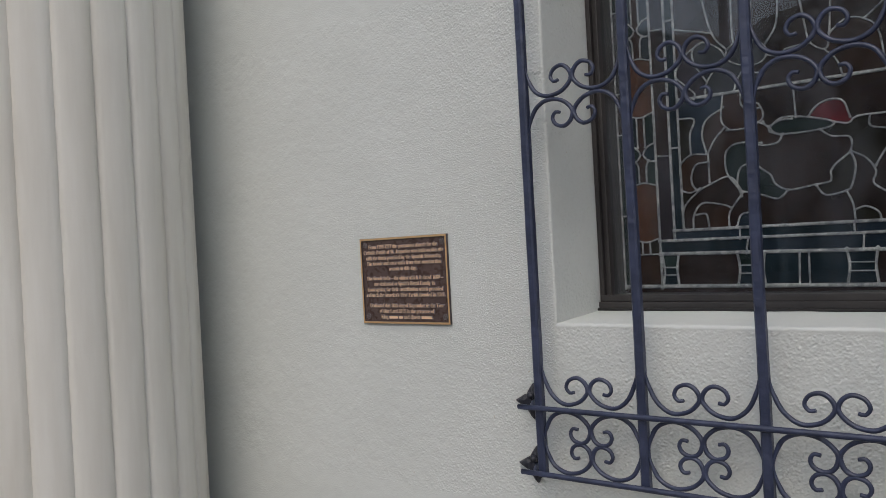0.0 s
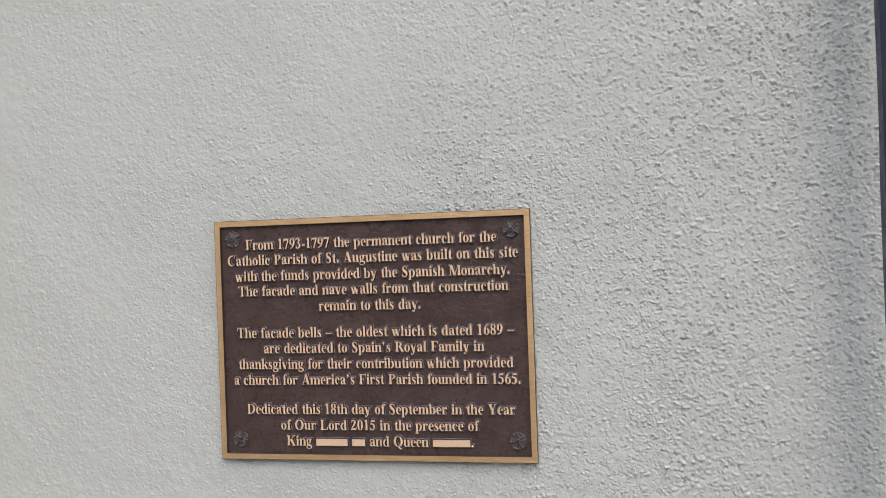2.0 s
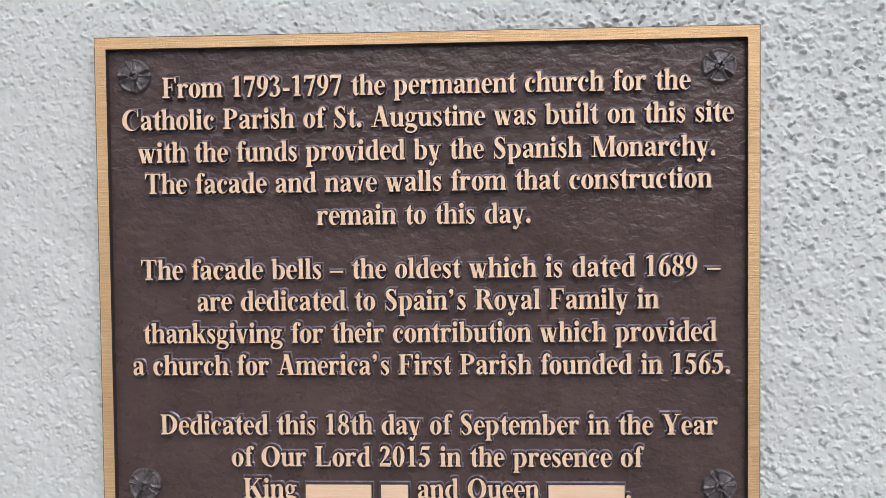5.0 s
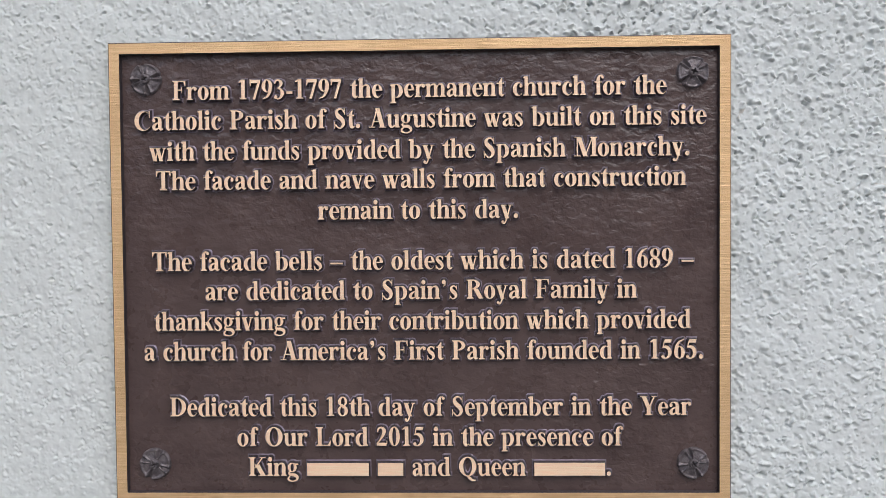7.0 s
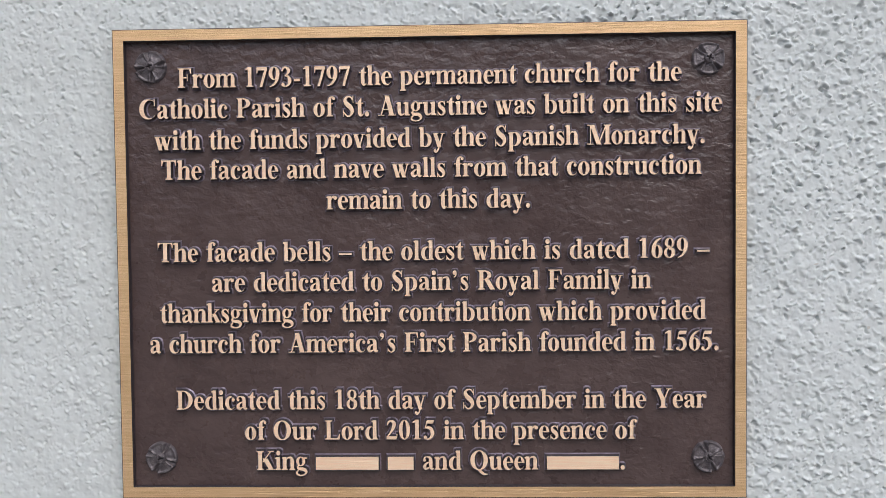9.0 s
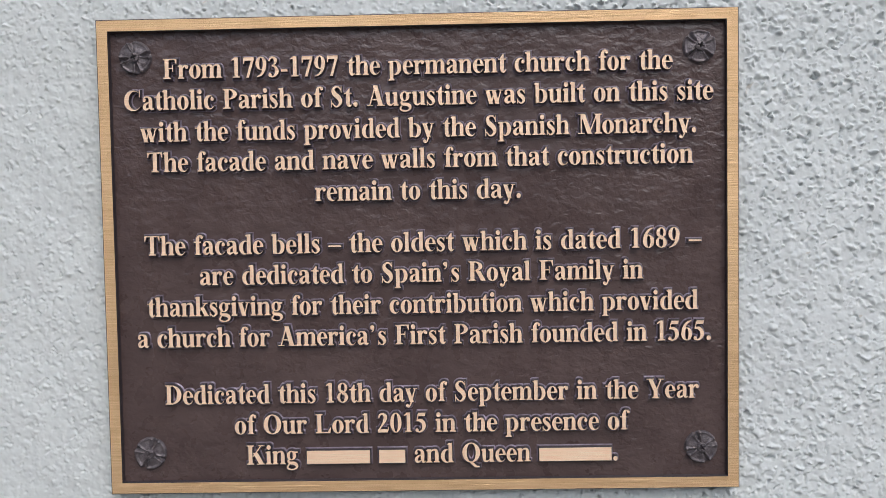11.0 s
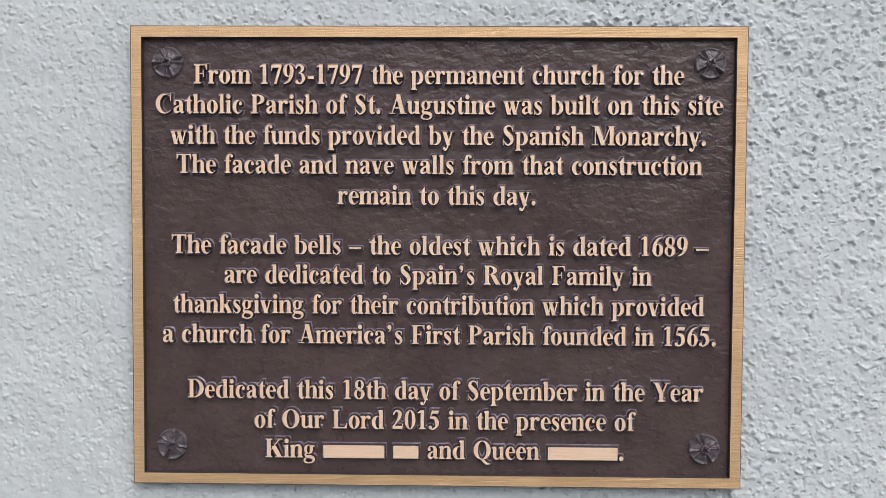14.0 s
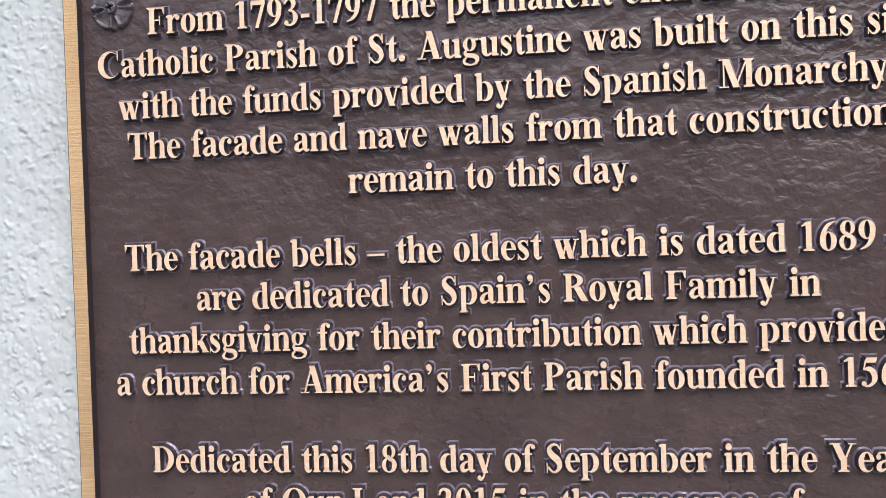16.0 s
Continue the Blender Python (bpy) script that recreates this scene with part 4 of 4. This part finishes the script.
glyph("y", diag(0.275, -0.02, 0.105, 0.45, 0.155), stroke(0.405, 0.45, 0.05, 0.30, 0.12, 0.06, 0.235, -0.07, 0.055, 0.17, -0.175, 0.06, 0.10, -0.185, 0.05), dot(0.098, -0.142, 0.058),
      quad(0.012, 0.24, 0.433, X_H), quad(0.325, 0.488, 0.433, X_H))
glyph("A", diag(0.125, 0.01, 0.345, 0.66, 0.052), diag(0.56, 0.0, 0.355, 0.69, 0.178), quad(0.20, 0.50, 0.190, 0.228), quad(0.01, 0.255, 0, 0.03), quad(0.42, 0.712, 0, 0.03))
glyph("C", ring(0.388, 0.33, 0.355, 0.35, 0.178, 0.02, 0.036, 38, 320), beak(0.648, 0.44, 0.69, 0))
glyph("D", post(0.10), ring(0.27, 0.338, 0.418, 0.338, 0.17, 0.172, 0.034, -90, 90), quad(0.2, 0.3, 0, 0.034), quad(0.2, 0.3, 0.642, CAP_H))
glyph("F", post(0.102), quad(0.2, 0.575, 0.638, CAP_H), beak(0.56, 0.49, 0.655, -0.06), quad(0.25, 0.425, 0.33, 0.368), beak(0.42, 0.235, 0.46, 0))
glyph("K", post(0.098), diag(0.27, 0.27, 0.605, 0.655, 0.06), quad(0.48, 0.745, 0.646, CAP_H), diag(0.62, 0.02, 0.375, 0.41, 0.20), quad(0.43, 0.765, 0, 0.03))
glyph("L", post(0.098), quad(0.2, 0.60, 0, 0.038), poly(0.50, 0.02, 0.615, 0.02, 0.635, 0.20, 0.61, 0.20))
glyph("M", quad(0.118, 0.162, 0, 0.65), diag(0.47, 0.0, 0.205, 0.676, 0.178), diag(0.45, 0.0, 0.755, 0.65, 0.05), post(0.735, 0.152), quad(0.015, 0.265, 0, 0.03), quad(0.015, 0.27, 0.646, CAP_H))
glyph("O", ring(0.389, 0.331, 0.356, 0.350, 0.176, 0.176, 0.034))
glyph("P", post(0.10), ring(0.262, 0.495, 0.318, 0.181, 0.1, 0.158, 0.034, -90, 90), quad(0.22, 0.29, 0.642, CAP_H), quad(0.22, 0.29, 0.314, 0.348))
glyph("Q", ring(0.389, 0.331, 0.356, 0.350, 0.176, 0.176, 0.034), stroke(0.36, 0.01, 0.06, 0.46, -0.07, 0.10, 0.59, -0.155, 0.075, 0.73, -0.16, 0.03))
glyph("R", post(0.10), ring(0.262, 0.505, 0.318, 0.171, 0.1, 0.158, 0.034, -90, 90), quad(0.22, 0.29, 0.642, CAP_H), quad(0.22, 0.34, 0.334, 0.368), diag(0.605, 0.02, 0.40, 0.355, 0.19), quad(0.53, 0.715, 0, 0.03))
glyph("T", post(0.256, top=False), quad(0.032, 0.636, 0.636, CAP_H), beak(0.048, 0.49, 0.655, 0.06), beak(0.62, 0.49, 0.655, -0.06))
glyph("Y", post(0.288, top=False)[1:], quad(0.288, 0.444, 0, 0.31), diag(0.36, 0.27, 0.17, 0.66, 0.178), diag(0.405, 0.29, 0.592, 0.66, 0.055), quad(0.015, 0.31, 0.646, CAP_H), quad(0.485, 0.705, 0.646, CAP_H))
glyph("0", ring(0.25, 0.338, 0.226, 0.350, 0.145, 0.145, 0.032))
glyph("1", quad(0.183, 0.327, 0, 0.688), poly(0.075, 0.575, 0.20, 0.60, 0.20, 0.688, 0.172, 0.672, 0.075, 0.605), foot(0.183, 0.327, 0, 0.07))
glyph("2", stroke(0.065, 0.50, 0.05, 0.11, 0.61, 0.075, 0.22, 0.652, 0.07, 0.335, 0.56, 0.145, 0.295, 0.40, 0.125, 0.18, 0.23, 0.06, 0.06, 0.085, 0.05), quad(0.028, 0.43, 0, 0.112), beak(0.445, 0.06, 0.19, 0))
glyph("3", stroke(0.06, 0.53, 0.045, 0.115, 0.63, 0.065, 0.22, 0.655, 0.065, 0.325, 0.56, 0.135, 0.275, 0.43, 0.07, 0.17, 0.365, 0.035),
      stroke(0.19, 0.37, 0.045, 0.30, 0.34, 0.075, 0.370, 0.20, 0.145, 0.31, 0.06, 0.085, 0.18, 0.005, 0.05, 0.10, 0.05, 0.08), dot(0.095, 0.065, 0.065))
glyph("5", poly(0.12, 0.555, 0.405, 0.555, 0.445, CAP_H, 0.155, CAP_H), diag(0.085, 0.38, 0.145, 0.63, 0.045), stroke(0.085, 0.395, 0.03, 0.20, 0.415, 0.10, 0.32, 0.35, 0.135, 0.370, 0.20, 0.145, 0.30, 0.06, 0.085, 0.17, 0.005, 0.05, 0.09, 0.05, 0.08), dot(0.088, 0.065, 0.065))
glyph("6", ring(0.255, 0.215, 0.218, 0.229, 0.146, 0.146, 0.032), stroke(0.112, 0.22, 0.146, 0.135, 0.40, 0.125, 0.25, 0.585, 0.08, 0.44, 0.68, 0.025))
glyph("7", quad(0.06, 0.462, 0.562, CAP_H), diag(0.20, -0.01, 0.41, 0.60, 0.105), beak(0.048, 0.455, 0.655, 0.05))
glyph("8", ring(0.25, 0.512, 0.190, 0.176, 0.125, 0.105, 0.034), ring(0.25, 0.178, 0.218, 0.192, 0.115, 0.140, 0.036), diag(0.31, 0.27, 0.19, 0.42, 0.13))
glyph("9", ring(0.245, 0.461, 0.218, 0.229, 0.146, 0.146, 0.032), stroke(0.388, 0.456, 0.146, 0.365, 0.276, 0.125, 0.25, 0.091, 0.08, 0.06, -0.004, 0.025))
glyph("–", quad(0.0, 0.5, 0.195, 0.255))
glyph("-", quad(0.04, 0.29, 0.172, 0.262))
glyph(".", dot(0.125, 0.07, 0.086))
glyph("’", dot(0.14, 0.60, 0.082), stroke(0.195, 0.60, 0.06, 0.18, 0.50, 0.05, 0.105, 0.435, 0.025))


def outline(tris):
    own = {(f[i], f[(i + 1) % len(f)]) for f in tris for i in range(len(f))}
    return [e for e in own if (e[1], e[0]) not in own]


def push(pts, rim, dx, dy):
    """Moves the outline out by dx across and dy upwards."""
    nx, ny = {}, {}
    for a, b in rim:
        ex, ey = pts[b][0] - pts[a][0], pts[b][1] - pts[a][1]
        ln = math.hypot(ex, ey) or 1
        for v in (a, b):
            if abs(ey / ln) > abs(nx.get(v, 0)):
                nx[v] = ey / ln
            if abs(ex / ln) > abs(ny.get(v, 0)):
                ny[v] = -ex / ln
    return [[x + dx * nx.get(i, 0), y + dy * ny.get(i, 0)] for i, (x, y) in enumerate(pts)]


def add_piece(bm, pts, faces, x, z, sx, sz, rise, draft):
    """Raises a flat piece off the field: gold face, dark sloping sides, painted-sheen foot."""
    rim = outline(faces)
    wide = push(pts, rim, draft / sx, draft / sz)
    top = [bm.verts.new((x + p[0] * sx, FIELD_Y - rise, z + p[1] * sz)) for p in pts]
    foot = push(pts, rim, (draft + 0.0010) / sx, (draft + 0.0010) / sz)
    mid = [bm.verts.new((x + p[0] * sx, FIELD_Y - 0.0011, z + p[1] * sz)) for p in wide]
    low = [bm.verts.new((x + p[0] * sx, FIELD_Y + 0.0002, z + p[1] * sz)) for p in foot]
    for f in faces:
        bm.faces.new([top[i] for i in f])
    for a, b in rim:
        for hi, lo, slot in ((top, mid, 1), (mid, low, 2)):
            f = bm.faces.new((hi[a], lo[a], lo[b], hi[b]))
            f.material_index = slot


TYPE = 0.0233
RISE = 0.0044


def text_line(words, x0, x1, z):
    """One line of raised lettering from x0 to x1 on the base line z. A number among the words is a plain bar of that width."""
    bm = bmesh.new()
    total = sum(w if isinstance(w, float) else sum(ADVANCE[c] for c in w) for w in words)
    sx = (x1 - x0) / (total - 0.05)
    pen = -0.025
    for i, w in enumerate(words):
        if isinstance(w, float):
            pts, faces = quad(0.03, w - 0.03, 0.0, X_H)
            add_piece(bm, pts, faces, x0 + pen * sx, z, sx, TYPE, RISE, 0.0009)
            pen += w
            continue
        for c in w:
            if c != " ":
                for k_, (pts, faces) in enumerate(ROMAN[c]):
                    add_piece(bm, pts, faces, x0 + pen * sx, z, sx, TYPE, RISE - 0.00006 * (k_ % 5), 0.0009)
            pen += ADVANCE[c]
    return part("text_line", bm, (LETTER, SIDE, FILLET), plaque, "raised golden roman letters")


text_line(["From 1793-1797 the permanent church for the"], -0.2015, 0.2020, 1.6457)
text_line(["Catholic Parish of St. Augustine was built on this site"], -0.2335, 0.2340, 1.6212)
text_line(["with the funds provided by the Spanish Monarchy."], -0.2210, 0.2210, 1.5960)
text_line(["The facade and nave walls from that construction"], -0.2165, 0.2180, 1.5718)
text_line(["remain to this day."], -0.0820, 0.0820, 1.5465)
text_line(["The facade bells – the oldest which is dated 1689 –"], -0.2210, 0.2240, 1.5050)
text_line(["are dedicated to Spain’s Royal Family in"], -0.1770, 0.1780, 1.4805)
text_line(["thanksgiving for their contribution which provided"], -0.2200, 0.2215, 1.4555)
text_line(["a church for America’s First Parish founded in 1565."], -0.2290, 0.2320, 1.4305)
text_line(["Dedicated this 18th day of September in the Year"], -0.2080, 0.2220, 1.3840)
text_line(["of Our Lord 2015 in the presence of"], -0.1520, 0.1650, 1.3590)
text_line(["King ", 2.611, " ", 1.111, " and Queen ", 2.944, "."], -0.1430, 0.1570, 1.3340)


def relief_disc(bm, cx, cz, y0, r, rings, segs, turn, height):
    rows = []
    for i in range(rings + 1):
        q = i / rings
        row = []
        for j in range(segs):
            a = 2 * math.pi * j / segs
            row.append(bm.verts.new((cx + r * q * math.cos(a + turn), y0 - height(q, a), cz + r * q * math.sin(a + turn))))
        rows.append(row)
    bmesh.ops.pointmerge(bm, verts=rows[0], merge_co=(cx, y0 - height(0, 0), cz))
    centre = min(bm.verts, key=lambda v: (v.co.x - cx) ** 2 + (v.co.z - cz) ** 2)
    for j in range(segs):
        bm.faces.new((centre, rows[1][j], rows[1][(j + 1) % segs]))
    for r0, r1 in zip(rows[1:], rows[2:]):
        for j in range(segs):
            bm.faces.new((r0[j], r1[j], r1[(j + 1) % segs], r0[(j + 1) % segs]))
    for f in bm.faces:
        f.smooth = True
    bmesh.ops.recalc_face_normals(bm, faces=bm.faces)
    if centre.normal.y > 0:
        bmesh.ops.reverse_faces(bm, faces=bm.faces)
    return bm


def boss_height(q, a):
    if q > 0.97:
        return -0.0005
    if q < 0.22:
        return 0.0
    spread = abs(((a / (math.pi / 2)) % 1.0) - 0.5) * 2          # 0 on a petal's axis, 1 between petals
    dome = 0.0030 - 0.0016 * q * q
    edge = 0.0017 * math.exp(-((spread - 0.70) / 0.09) ** 2) * min(1, max(0, q - 0.3) * 5)
    rimline = 0.0016 * math.exp(-((q - 0.90) / 0.06) ** 2) * (1 if spread < 0.8 else 0.3)
    gap = 0.0018 if spread > 0.84 and q > 0.42 else 0.0
    return dome + edge + rimline - gap


def screw_height(q, a):
    x, z = q * math.cos(a), q * math.sin(a)
    if q > 0.97:
        return 0.0
    arm = 0.20 - 0.10 * q
    slot = (abs(x) < arm or abs(z) < arm) and q < 0.68
    return 0.0030 - 0.0008 * q * q - (0.0052 if slot else 0.0)


BX, BZ1, BZ0 = 0.2245, 1.6635, 1.3435
for i, (x, z, turn) in enumerate(((-BX, BZ1, 12), (BX, BZ1, 42), (BX, BZ0, 20), (-BX + 0.002, BZ0, 66))):
    boss = part("rosette", relief_disc(bmesh.new(), x, z, FIELD_Y, 0.0134, 16, 80, radians(turn), boss_height), BOSS, plaque, "dark cross-petalled screw cover")
    part("screw", relief_disc(bmesh.new(), x, z, FIELD_Y - 0.0029, 0.0040, 14, 64, radians(turn * 1.7), screw_height), BOSS, boss, "cross-slotted screw")
